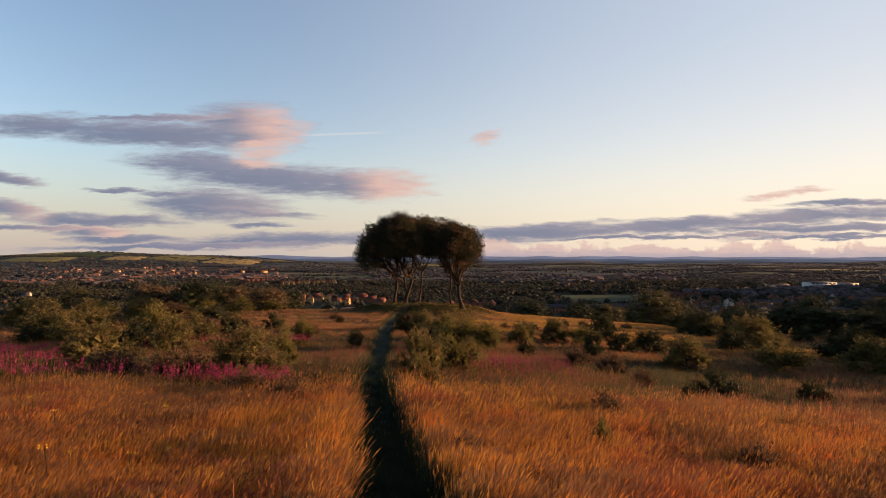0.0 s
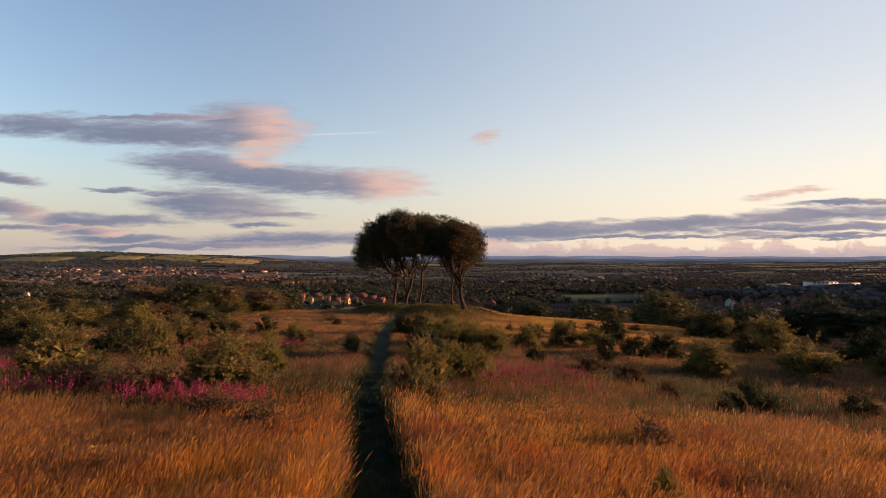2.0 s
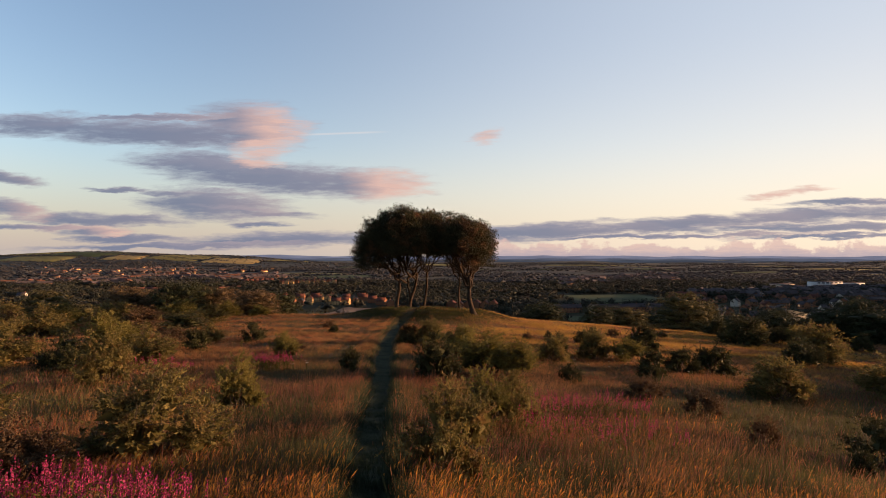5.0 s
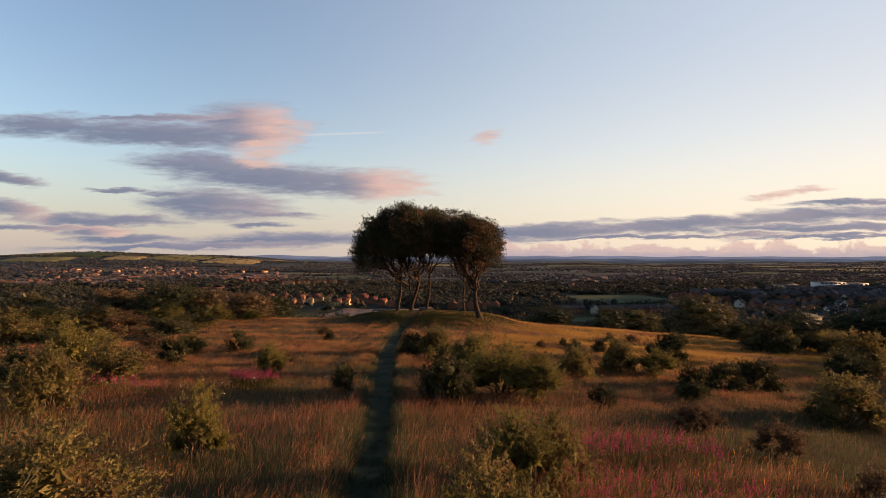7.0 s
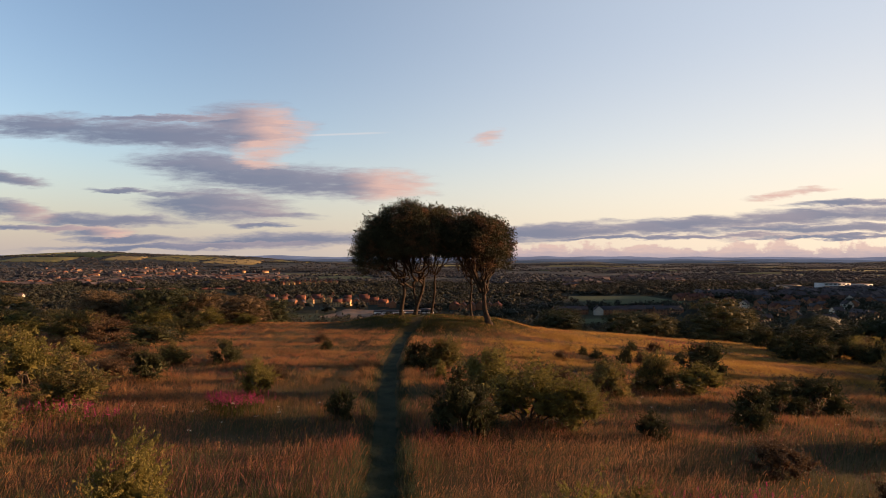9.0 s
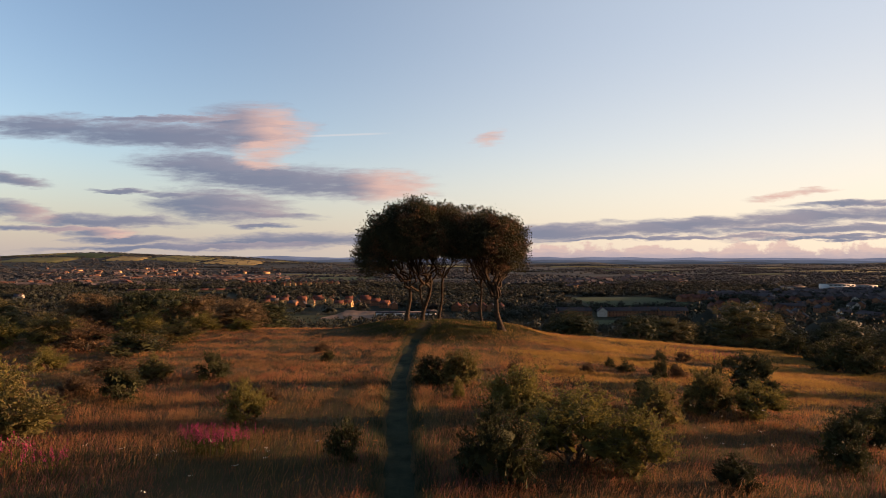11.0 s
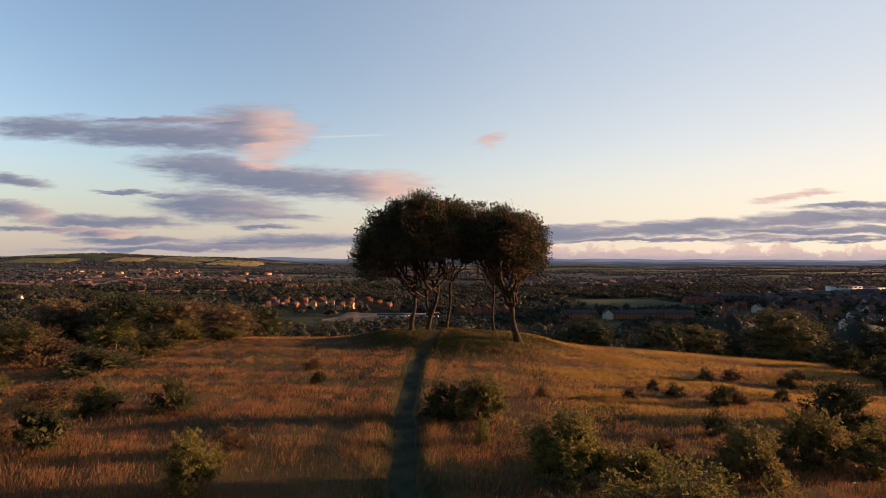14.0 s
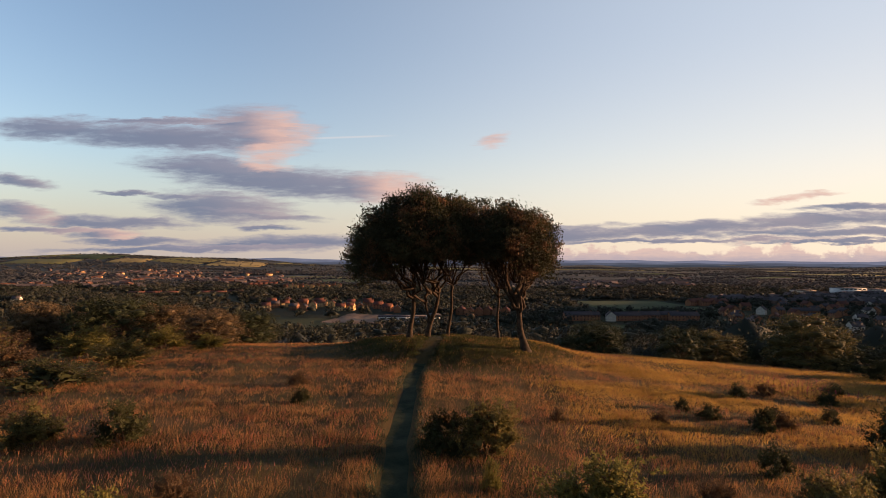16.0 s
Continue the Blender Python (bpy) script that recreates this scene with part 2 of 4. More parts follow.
# ---------------------------------------------------------------- mesh helpers
def mesh_np(name, verts, faces, material):
    """A mesh from arrays: verts (n, 3), faces (m, 3 or 4)."""
    me = bpy.data.meshes.new(name)
    verts, faces = np.asarray(verts, np.float32), np.asarray(faces, np.int32)
    n, k = faces.shape
    me.vertices.add(len(verts))
    me.vertices.foreach_set("co", verts.ravel())
    me.loops.add(n * k)
    me.loops.foreach_set("vertex_index", faces.ravel())
    me.polygons.add(n)
    me.polygons.foreach_set("loop_start", np.arange(0, n * k, k, dtype=np.int32))
    me.update(calc_edges=True)
    me.materials.append(material)
    return me


def part(name, me, parent=None, label=""):
    """Links a mesh, or a bmesh turned into one, as one object under a thing."""
    ob = new(name, me)
    if parent is not None:
        ob.parent = parent
    return tagged(ob, label)


def smooth(me):
    me.polygons.foreach_set("use_smooth", np.ones(len(me.polygons), bool))
    return me


class Builder:
    """Collects tubes and leaves for one mesh."""

    def __init__(self):
        self.v, self.f, self.n = [], [], 0

    def push(self, verts, faces):
        self.v.append(np.asarray(verts, float))
        self.f.append(np.asarray(faces, int) + self.n)
        self.n += len(verts)

    def tube(self, pts, radii, sides=6):
        pts, radii = np.asarray(pts, float), np.asarray(radii, float)
        tan = np.gradient(pts, axis=0)
        tan /= np.linalg.norm(tan, axis=1, keepdims=True) + 1e-9
        ref = np.where(np.abs(tan[:, 2:3]) > 0.9, [[1.0, 0, 0]], [[0, 0, 1.0]])
        u = np.cross(tan, ref)
        u /= np.linalg.norm(u, axis=1, keepdims=True) + 1e-9
        for i in range(1, len(u)):
            u[i] = u[i - 1] - tan[i] * (u[i - 1] @ tan[i])
            u[i] /= np.linalg.norm(u[i]) + 1e-9
        w = np.cross(tan, u)
        ang = np.arange(sides) * 2 * np.pi / sides
        ring = u[:, None] * np.cos(ang)[None, :, None] + w[:, None] * np.sin(ang)[None, :, None]
        verts = (pts[:, None] + ring * radii[:, None, None]).reshape(-1, 3)
        i, j = np.meshgrid(np.arange(len(pts) - 1), np.arange(sides), indexing="ij")
        a, b = i * sides + j, i * sides + (j + 1) % sides
        self.push(verts, np.stack([a, b, b + sides, a + sides], -1).reshape(-1, 4))

    def mesh(self, name, material):
        return mesh_np(name, np.concatenate(self.v), np.concatenate(self.f), material)


def unit(v):
    return v / (np.linalg.norm(v, axis=-1, keepdims=True) + 1e-9)


def leaf_arrays(centres, size, rng, ratio=0.5, up=0.3):
    """Diamond leaves round the centres, facing every way."""
    n = len(centres)
    d = unit(rng.normal(size=(n, 3)) + [0, 0, up])
    s = unit(np.cross(d, rng.normal(size=(n, 3))))
    ln = (size * rng.uniform(0.65, 1.35, n))[:, None]
    bend = np.cross(d, s) * ln * 0.12
    v = np.stack([centres - d * ln * 0.5, centres + s * ln * ratio * 0.5 + bend, centres + d * ln * 0.5, centres - s * ln * ratio * 0.5 + bend], 1)
    return v.reshape(-1, 3), np.arange(4 * n).reshape(n, 4)


def leaf_tris(centres, size, rng, ratio=0.6, up=0.3, along=None):
    """Small pointed leaves, one face each; along: the way of the shoot that each sits on."""
    n = len(centres)
    d = rng.normal(size=(n, 3)) + [0, 0, up]
    d = unit(d if along is None else d * 0.62 + along)
    s = unit(np.cross(d, rng.normal(size=(n, 3))))
    ln = (size * rng.uniform(0.6, 1.4, n))[:, None]
    foot, half = centres - d * ln * 0.5, s * ln * ratio * 0.5
    v = np.stack([foot + half, foot - half, centres + d * ln * 0.5], 1)
    return v.reshape(-1, 3), np.arange(3 * n).reshape(n, 3)


def curve_pts(p, q, lift, rng, n=6, wob=0.06):
    """A bowed way from p to q."""
    p, q = np.asarray(p, float), np.asarray(q, float)
    t = np.linspace(0, 1, n)[:, None]
    out = p + (q - p) * t + np.array([0, 0, 1.0]) * lift * np.linalg.norm(q - p) * (t * (1 - t)) * 2
    w = rng.normal(size=(n, 3)) * wob * np.linalg.norm(q - p)
    w[0] = w[-1] = 0
    return out + w


# ---------------------------------------------------------------- the lie of the land
YS = np.array([-4900, -400, -60, -20, 0, 8, 14, 26, 39, 50, 60, 70, 80, 88, 100, 130, 180, 240, 320, 420, 5200.0])
ZS = np.array([-30, -6, 1.2, 1.6, 1.35, 0.9, 0.38, -1.0, -2.05, -2.4, -2.75, -3.1, -3.35, -4.1, -6.6, -14, -25, -33, -37, -38.5, -38.5])


def slopes(x, y):
    h, m = np.diff(x), np.zeros_like(y)
    d = np.diff(y) / h
    m[0], m[-1] = d[0], d[-1]
    for i in range(1, len(x) - 1):
        if d[i - 1] * d[i] > 0:
            m[i] = 3 * (h[i - 1] + h[i]) / ((2 * h[i] + h[i - 1]) / d[i - 1] + (h[i] + 2 * h[i - 1]) / d[i])
    return m


MS = slopes(YS, ZS)


def soft(v, k=4.0):
    return k * np.log1p(np.exp(np.clip(v / k, -30, 30)))


def waves(x, y, size, seed):
    """A smooth cheap ripple, about -1 to 1."""
    r = np.random.RandomState(seed)
    out = 0
    for i in range(5):
        a, ph, k = r.uniform(0, 6.28), r.uniform(0, 6.28), r.uniform(0.6, 1.7) / size
        out = out + np.sin((x * np.cos(a) + y * np.sin(a)) * k * 6.28 + ph)
    return out / 2.6


def path_x(y):
    """The middle of the trodden way."""
    return np.interp(y, [-20, 7, 8.4, 10, 14, 20, 25, 29, 34, 43, 54, 68, 72, 75, 80], [0.9, -0.22, -0.48, -0.72, -1.34, -2.2, -2.76, -3.06, -3.5, -4.4, -5.2, -5.55, -5.35, -4.9, -4.4])


def path_side(x, y):
    """How far from the middle of the way, where the way is a metre wide."""
    return np.abs(x - path_x(y)) - np.interp(y, [6, 8, 12, 16, 30, 44], [0.16, 0.02, -0.03, -0.08, 0.0, 0.14])


def ground_z(x, y):
    x, y = np.asarray(x, float), np.asarray(y, float)
    yc = np.clip(y, YS[0], YS[-1])
    i = np.clip(np.searchsorted(YS, yc) - 1, 0, len(YS) - 2)
    h = YS[i + 1] - YS[i]
    t = (yc - YS[i]) / h
    z = (2 * t**3 - 3 * t**2 + 1) * ZS[i] + (t**3 - 2 * t**2 + t) * h * MS[i] + (3 * t**2 - 2 * t**3) * ZS[i + 1] + (t**3 - t**2) * h * MS[i + 1]
    hill = np.clip((150 - y) / 60, 0, 1)
    hill = hill * hill * (3 - 2 * hill)
    z = z + hill * (-0.078 * (soft(x - 1) - soft(x - 90, 20)) - 0.05 * (soft(-x - 24) - soft(-x - 110, 20)))
    z = z - 0.5 * np.exp(-(((x - 14) / 7) ** 2) - ((y - 25) / 8) ** 2)
    z = z + 1.0 * np.exp(-((((x + 2.2) / 9.6) ** 2 + ((y - 82.0) / 9.6) ** 2) ** 3))
    near = np.exp(-((np.hypot(x, y - 40) / 120) ** 2))
    z = z + near * (0.06 * waves(x, y, 9, 3) + 0.03 * waves(x, y, 3.1, 4))
    z = z - np.interp(y, [14, 24], [0.03, 0.15]) * np.exp(-((np.abs(x - path_x(y)) / 0.6) ** 4)) * np.clip((74 - y) / 4, 0, 1) * np.clip((y + 16) / 4, 0, 1)
    # the long hill beyond the town, and the rim of the plain
    z = z + 66 * np.exp(-(((x + 1650) / 620) ** 2) - ((y - 2700) / 520) ** 2) + 22 * np.exp(-(((x + 900) / 420) ** 2) - ((y - 2700) / 420) ** 2)
    z = z + 104 * np.exp(-(((x - 980) / 190) ** 2)) * np.exp(-(((y - 480) / 380) ** 4))  # unseen ridge to the east, added to shade the valley
    far = np.clip((y - 300) / 1500, 0, 1)
    z = z + far * (4.0 * waves(x, y, 900, 8) + 2.0 * waves(x, y, 380, 9))
    rim = np.clip((np.hypot(x, y) - 3300) / 1300, 0, 1)
    z = z + rim * rim * (3 - 2 * rim) * (14 + 5 * waves(x, y, 1500, 12))
    return z


def build_ground():
    n = 320
    s = np.linspace(-1, 1, n)
    g = np.sinh(s * 7.6) / np.sinh(7.6) * 4900
    gx, gy = np.meshgrid(g, g + 52, indexing="ij")
    verts = np.stack([gx, gy, ground_z(gx, gy)], -1).reshape(-1, 3)
    i, j = np.meshgrid(np.arange(n - 1), np.arange(n - 1), indexing="ij")
    a = (i * n + j).ravel()
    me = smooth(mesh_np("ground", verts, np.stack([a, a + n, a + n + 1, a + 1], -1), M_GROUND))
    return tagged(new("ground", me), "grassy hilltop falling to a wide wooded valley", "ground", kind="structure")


ground = build_ground()


def ico(level):
    """Corners and faces of a ball of twenty or eighty triangles."""
    bm = bmesh.new()
    bmesh.ops.create_icosphere(bm, subdivisions=level, radius=1.0)
    v = np.array([p.co[:] for p in bm.verts])
    f = np.array([[p.index for p in q.verts] for q in bm.faces])
    bm.free()
    return v, f


BALL_V, BALL_F = ico(1)


def lump(rng, centre, radii, rough=0.22):
    """The dim twiggy inside of a leaf mass."""
    d = BALL_V * (0.80 + rough * rng.normal(size=(len(BALL_V), 1)).clip(-1.2, 1.2))
    return np.asarray(centre) + d * np.asarray(radii), BALL_F


# ---------------------------------------------------------------- the clump of beeches on the mound
def beech(seed, foot, lean, fork, crown, radii, girth, limbs, leaves, label, droop=-0.3, low_fork=None, hang=0):
    """A wind-shaped beech: sinuous trunk, limbs that fan out under a dome of leaves."""
    rng = np.random.RandomState(seed)
    root = new("beech_tree")
    fx, fy = foot
    base = np.array([fx, fy, float(ground_z(fx, fy)) - 0.15])
    root.location = base
    tagged(root, label, "tree", "beeches on the mound")
    crown, radii = np.array(crown, float) - base, np.array(radii, float)
    top = np.array([lean[0], lean[1], fork])
    wood = Builder()
    t = np.linspace(0, 1, 12)[:, None]
    trunk = top * t + np.stack([np.sin(t[:, 0] * 5 + seed) * 0.13, np.cos(t[:, 0] * 4 + seed) * 0.08, 0 * t[:, 0]], -1) * np.sin(t * np.pi)
    rad = girth * (1 - 0.42 * t[:, 0]) + girth * 0.75 * np.exp(-t[:, 0] * fork / 0.28)
    wood.tube(trunk, rad, 12)
    if low_fork:
        wood.tube(curve_pts(trunk[3], np.array(low_fork), -0.25, rng, 8, 0.02), np.linspace(girth * 0.62, girth * 0.4, 8), 8)
    # places for the leaf clumps: a shell under the dome, thin below
    n = leaves
    d = unit(rng.normal(size=(n * 4, 3)))
    d = d[d[:, 2] > droop][:n]
    swell = 1 + 0.09 * np.sin(d[:, 0] * 6 + seed) * np.cos(d[:, 1] * 5) + 0.06 * np.sin(d[:, 2] * 9 + d[:, 0] * 11)
    depth = np.where(rng.uniform(size=len(d)) < 0.62, rng.uniform(0.86, 0.99, len(d)), rng.uniform(0.45, 0.9, len(d)))
    pts = crown + d * radii * (swell * depth)[:, None]
    pts[:, 2] += rng.normal(size=len(pts)) * 0.12
    keep = (d[:, 2] > -0.10) | ((rng.uniform(size=len(d)) < 0.62) & (d[:, 0] * hang > 0.1))
    pts = pts[keep]
    # limbs: groups of clumps by direction from the fork
    heads = crown + unit(rng.normal(size=(limbs, 3)) * [1, 1, 0.45] + [0, 0, 0.5]) * radii * 0.55
    near = np.argmin(((pts[:, None] - heads[None]) ** 2).sum(-1), 1)
    for k in range(limbs):
        mine = pts[near == k]
        if len(mine) < 4:
            continue
        end = mine.mean(0) * 0.75 + heads[k] * 0.25
        start = trunk[-1 - rng.randint(0, 3)]
        if low_fork and k % 3 == 0:
            start = np.array(low_fork)
        limb = curve_pts(start, end, -0.18, rng, 9, 0.035)
        r0 = girth * rng.uniform(0.42, 0.6)
        wood.tube(limb, np.linspace(r0, r0 * 0.3, 9), 7)
        picks = mine[rng.permutation(len(mine))[: min(len(mine), 26)]]
        for q in picks:
            s = limb[rng.randint(3, 9)]
            br = curve_pts(s, q, 0.12, rng, 6, 0.07)
            wood.tube(br, np.linspace(r0 * 0.28, 0.012, 6), 4)
            if rng.uniform() < 0.6:
                twig = q + (crown - q) * 0.12 + rng.normal(size=3) * [0.7, 0.7, 0.3]
                wood.tube(curve_pts(br[3], twig, 0.1, rng, 4, 0.08), np.linspace(r0 * 0.13, 0.008, 4), 3)
    part("trunk", smooth(wood.mesh("trunk", M_BARK)), root, "smooth grey bark, sinuous limbs")
    # leaves in flat sprays, clump by clump; thinner where the boughs hang low
    low = (pts[:, 2] - crown[2]) / radii[2]
    pts = pts[rng.uniform(size=len(pts)) < np.interp(low, [-0.6, -0.05], [0.45, 1.0])]
    per = 62
    tilt = rng.normal(size=(len(pts), 1, 2)) * 0.35
    off = rng.normal(size=(len(pts), per, 3)).clip(-1.7, 1.7) * [0.40, 0.40, 0.10]
    off[..., 2] += (off[..., :2] * tilt).sum(-1)
    b = Builder()
    b.push(*leaf_tris((pts[:, None] + off).reshape(-1, 3), 0.135, rng, 0.75))
    # the dim inside of the dome
    d = unit(rng.normal(size=(2600, 3)))
    d = d[d[:, 2] > -0.08]
    b.push(*leaf_tris(crown + d * radii * rng.uniform(0.35, 0.84, (len(d), 1)), 0.62, rng, 0.9))
    # long sprays that break the outline
    out = pts[rng.permutation(len(pts))[: len(pts) // 3]]
    tip = unit(out - crown + [0, 0, 0.2])
    steps = rng.uniform(0.1, 1.0, (len(out), 20, 1))
    spray = out[:, None] + tip[:, None] * steps * 0.32 + rng.normal(size=(len(out), 20, 3)).clip(-1.5, 1.5) * 0.05 * (1.3 - steps) - [0, 0, 0.10]
    b.push(*leaf_tris(spray.reshape(-1, 3), 0.13, rng, 0.65))
    part("crown", b.mesh("crown", M_BEECH), root, "dense dark green dome of small leaves")
    return root


beech(11, (-6.7, 81.0), (0.35, -0.6), 4.4, (-7.9, 79.0, 4.6), (3.85, 5.6, 4.4), 0.24, 8, 1050, "old beech with dark dome crown and drooping boughs, tinted russet for low sun", -0.58, hang=-1)
beech(23, (-5.2, 82.0), (1.1, -0.8), 4.6, (-5.3, 77.8, 5.0), (4.7, 6.2, 5.1), 0.24, 9, 1250, "tallest beech, forked low, dark domed crown, on the mound", -0.14, (-0.1, -0.3, 3.3))
beech(37, (-3.4, 85.0), (0.5, -0.4), 5.4, (-2.3, 83.5, 5.6), (4.6, 5.2, 4.6), 0.17, 6, 760, "slender beech with a bent trunk on the mound's far side", -0.12)
beech(41, (1.45, 85.0), (-0.1, -0.3), 5.0, (0.6, 85.0, 5.7), (3.6, 4.8, 3.3), 0.15, 5, 480, "thin straight-stemmed beech on the mound's far side", -0.16)
beech(59, (2.83, 76.0), (-0.6, 0.4), 3.8, (1.75, 77.4, 4.8), (3.65, 5.4, 4.1), 0.31, 11, 1150, "stout beech with a leaning trunk and fanning limbs, on the mound", -0.5, hang=1)


# ---------------------------------------------------------------- shrubs of the meadow
SIZES = {}


def shrub(seed, material, count, leaf, label, category="shrub", upright=0.0, ragged=0.25, core=0.30):
    """A shrub about 2.4 m wide and 2 m high: stems from the ground, each ending in a bushy head of leafy shoots."""
    rng = np.random.RandomState(seed)
    root = new("shrub")
    tagged(root, label, category, "shrubs of the meadow")
    wood, cen, way, inner = Builder(), [], [], []
    heads = 15
    for k in range(heads):
        a = k * 2.4 + rng.uniform(-0.4, 0.4)
        r = math.sqrt((k + 0.4) / heads) * rng.uniform(0.85, 1.1)
        h = (1.62 - 1.0 * r * r * (1 - 0.6 * upright)) * rng.uniform(0.72, 1.12)
        h *= 0.5 if k % 4 == 1 else 1.0
        reach = 0.92 * (1 - 0.35 * upright)
        tip = np.array([math.cos(a) * r * reach, math.sin(a) * r * reach, max(h, 0.3)])
        limb = curve_pts([tip[0] * 0.12, tip[1] * 0.12, -0.15], tip, 0.12, rng, 8, 0.04)
        wood.tube(limb, np.linspace(0.03, 0.008, 8), 4)
        size = rng.uniform(0.75, 1.2)
        if core:
            inner.append(tip * [0.9, 0.9, 0.8] + unit(rng.normal(size=(26, 3))) * rng.uniform(0.2, 1.0, (26, 1)) * core * size)
        shoots = 24
        out = unit(rng.normal(size=(shoots, 3)) * [1, 1, 0.8] + unit(tip - [0, 0, 0.6]) * 0.75 + [0, 0, 0.45 + 0.6 * upright])
        ln = rng.uniform(0.22, 0.30 + ragged * 1.35, (shoots, 1)) * size
        start = tip + rng.normal(size=(shoots, 3)) * 0.15 * size - [0, 0, 0.06]
        for q in range(0, shoots, 4):
            wood.tube(curve_pts(tip, start[q] + out[q] * ln[q], 0.05, rng, 4, 0.03), np.linspace(0.007, 0.003, 4), 3)
        m = max(3, count // (heads * shoots))
        t = rng.uniform(0.0, 1.0, (shoots, m, 1)) ** 0.8
        sag = np.array([0, 0, -0.16]) * t * t * ln[:, None]
        cen.append((start[:, None] + out[:, None] * t * ln[:, None] + sag + rng.normal(size=(shoots, m, 3)) * leaf * 0.75 * (1.25 - t)).reshape(-1, 3))
        way.append(np.repeat(out, m, 0))
    part("woody_base", wood.mesh("woody_base", M_TWIG), root)
    cen, way = np.concatenate(cen), np.concatenate(way)
    cen[:, 2] = np.maximum(cen[:, 2], rng.uniform(0.05, 0.3, len(cen)))
    SIZES[root.name] = (2 * float(np.percentile(np.abs(cen[:, :2]), 97)), float(np.percentile(cen[:, 2], 98)))
    v, f = leaf_tris(cen, leaf, rng, 0.52, 0.3, way)
    if core:
        v2, f2 = leaf_tris(np.maximum(np.concatenate(inner), [-9, -9, 0.14]), 0.24, rng, 0.9)
        v, f = np.concatenate([v, v2]), np.concatenate([f, f2 + len(v)])
    part("foliage", mesh_np("foliage", v, f, material), root)
    return root


def small_shrub(seed, material, leaf, label, category="shrub"):
    return shrub(seed, material, 2200, leaf, label, category, core=0.2)


def stand(kind, x, y, wide, high, turn, sink=0.05):
    """The pose of a copy of a shrub, scaled to its width and height, on the ground."""
    w, h = SIZES[kind.name]
    return pose(x, y, float(ground_z(x, y)) - sink, 0, 0, turn) @ Matrix.Diagonal((wide / w, wide / w, high / h, 1))


SHRUBS = {
    "willow": [shrub(s, M_SHRUB, 8600, 0.076, "bushy grey-green willow shrub standing in tall grass") for s in (3, 4, 5)],
    "thorn": [shrub(s, M_THORN, 8600, 0.066, "dark dense hawthorn bush in the meadow", ragged=0.18) for s in (6, 7)],
    "sallow": [shrub(s, M_SALLOW, 6400, 0.078, "yellow-green sallow sapling lit by low sun", upright=0.6, core=0.2) for s in (8, 9)],
    "near_willow": [shrub(s, M_SHRUB, 15000, 0.054, "bushy grey-green willow shrub standing in tall grass") for s in (21, 22)],
    "near_thorn": [shrub(23, M_THORN, 14000, 0.050, "dark dense hawthorn bush in the meadow", ragged=0.18)],
    "near_sallow": [shrub(24, M_SALLOW, 11000, 0.056, "yellow-green sallow sapling lit by low sun", upright=0.6, core=0.2)],
    "small_thorn": [small_shrub(s, M_THORN, 0.12, "small dark hawthorn bush in the grass") for s in (12, 13)],
    "small_sallow": [small_shrub(14, M_SALLOW, 0.13, "small yellow-green sallow sprig in the grass")],
    "small_brown": [small_shrub(15, M_BROWN, 0.12, "low brownish bramble tuft in the grass", "thicket")],
    "brown": [shrub(s, M_BROWN, 5400, 0.075, "brownish bramble and bracken thicket in the grass", "thicket", ragged=0.3, core=0.16) for s in (10,)],
}
LEFT_SHRUBS = [
    ("willow", -14.0, 23.0, 3.0, 2.1), ("brown", -8.3, 18.0, 2.0, 1.3), ("willow", -7.0, 20.4, 3.1, 2.0), ("willow", -15.6, 33.0, 2.4, 2.2),
    ("willow", -17.0, 39.6, 2.8, 2.3), ("sallow", -22.4, 44.5, 3.0, 2.8), ("thorn", -20.8, 38.5, 3.0, 2.1), ("willow", -26.5, 41.5, 3.4, 2.3),
    ("thorn", -26.0, 63.4, 4.8, 1.7), ("thorn", -17.4, 46.6, 1.8, 1.5), ("brown", -20.2, 47.6, 1.8, 1.0), ("thorn", -15.3, 51.9, 1.7, 1.5),
    ("sallow", -27.8, 56.4, 2.2, 1.5), ("sallow", -10.3, 42.6, 1.7, 1.6), ("thorn", -5.6, 38.0, 1.1, 1.3), ("brown", -32.0, 67.0, 4.2, 2.2),
]
LEFT_SHRUBS_MORE = [
    ("willow", -18.6, 51.8, 2.0, 1.5), ("sallow", -7.5, 27.0, 1.5, 1.9),
    ("brown", -11.4, 19.5, 2.4, 1.1), ("brown", -3.5, 13.6, 1.1, 0.9), ("brown", -4.9, 14.8, 1.3, 0.9),
    ("willow", -35.0, 50.0, 4.0, 2.6), ("thorn", -32.0, 45.0, 3.4, 2.2), ("brown", -22.0, 53.5, 2.4, 1.1), ("willow", -39.0, 62.0, 5.0, 2.8),
    ("thorn", -10.5, 59.0, 0.9, 0.8), ("brown", -12.0, 64.0, 1.2, 0.8),
]
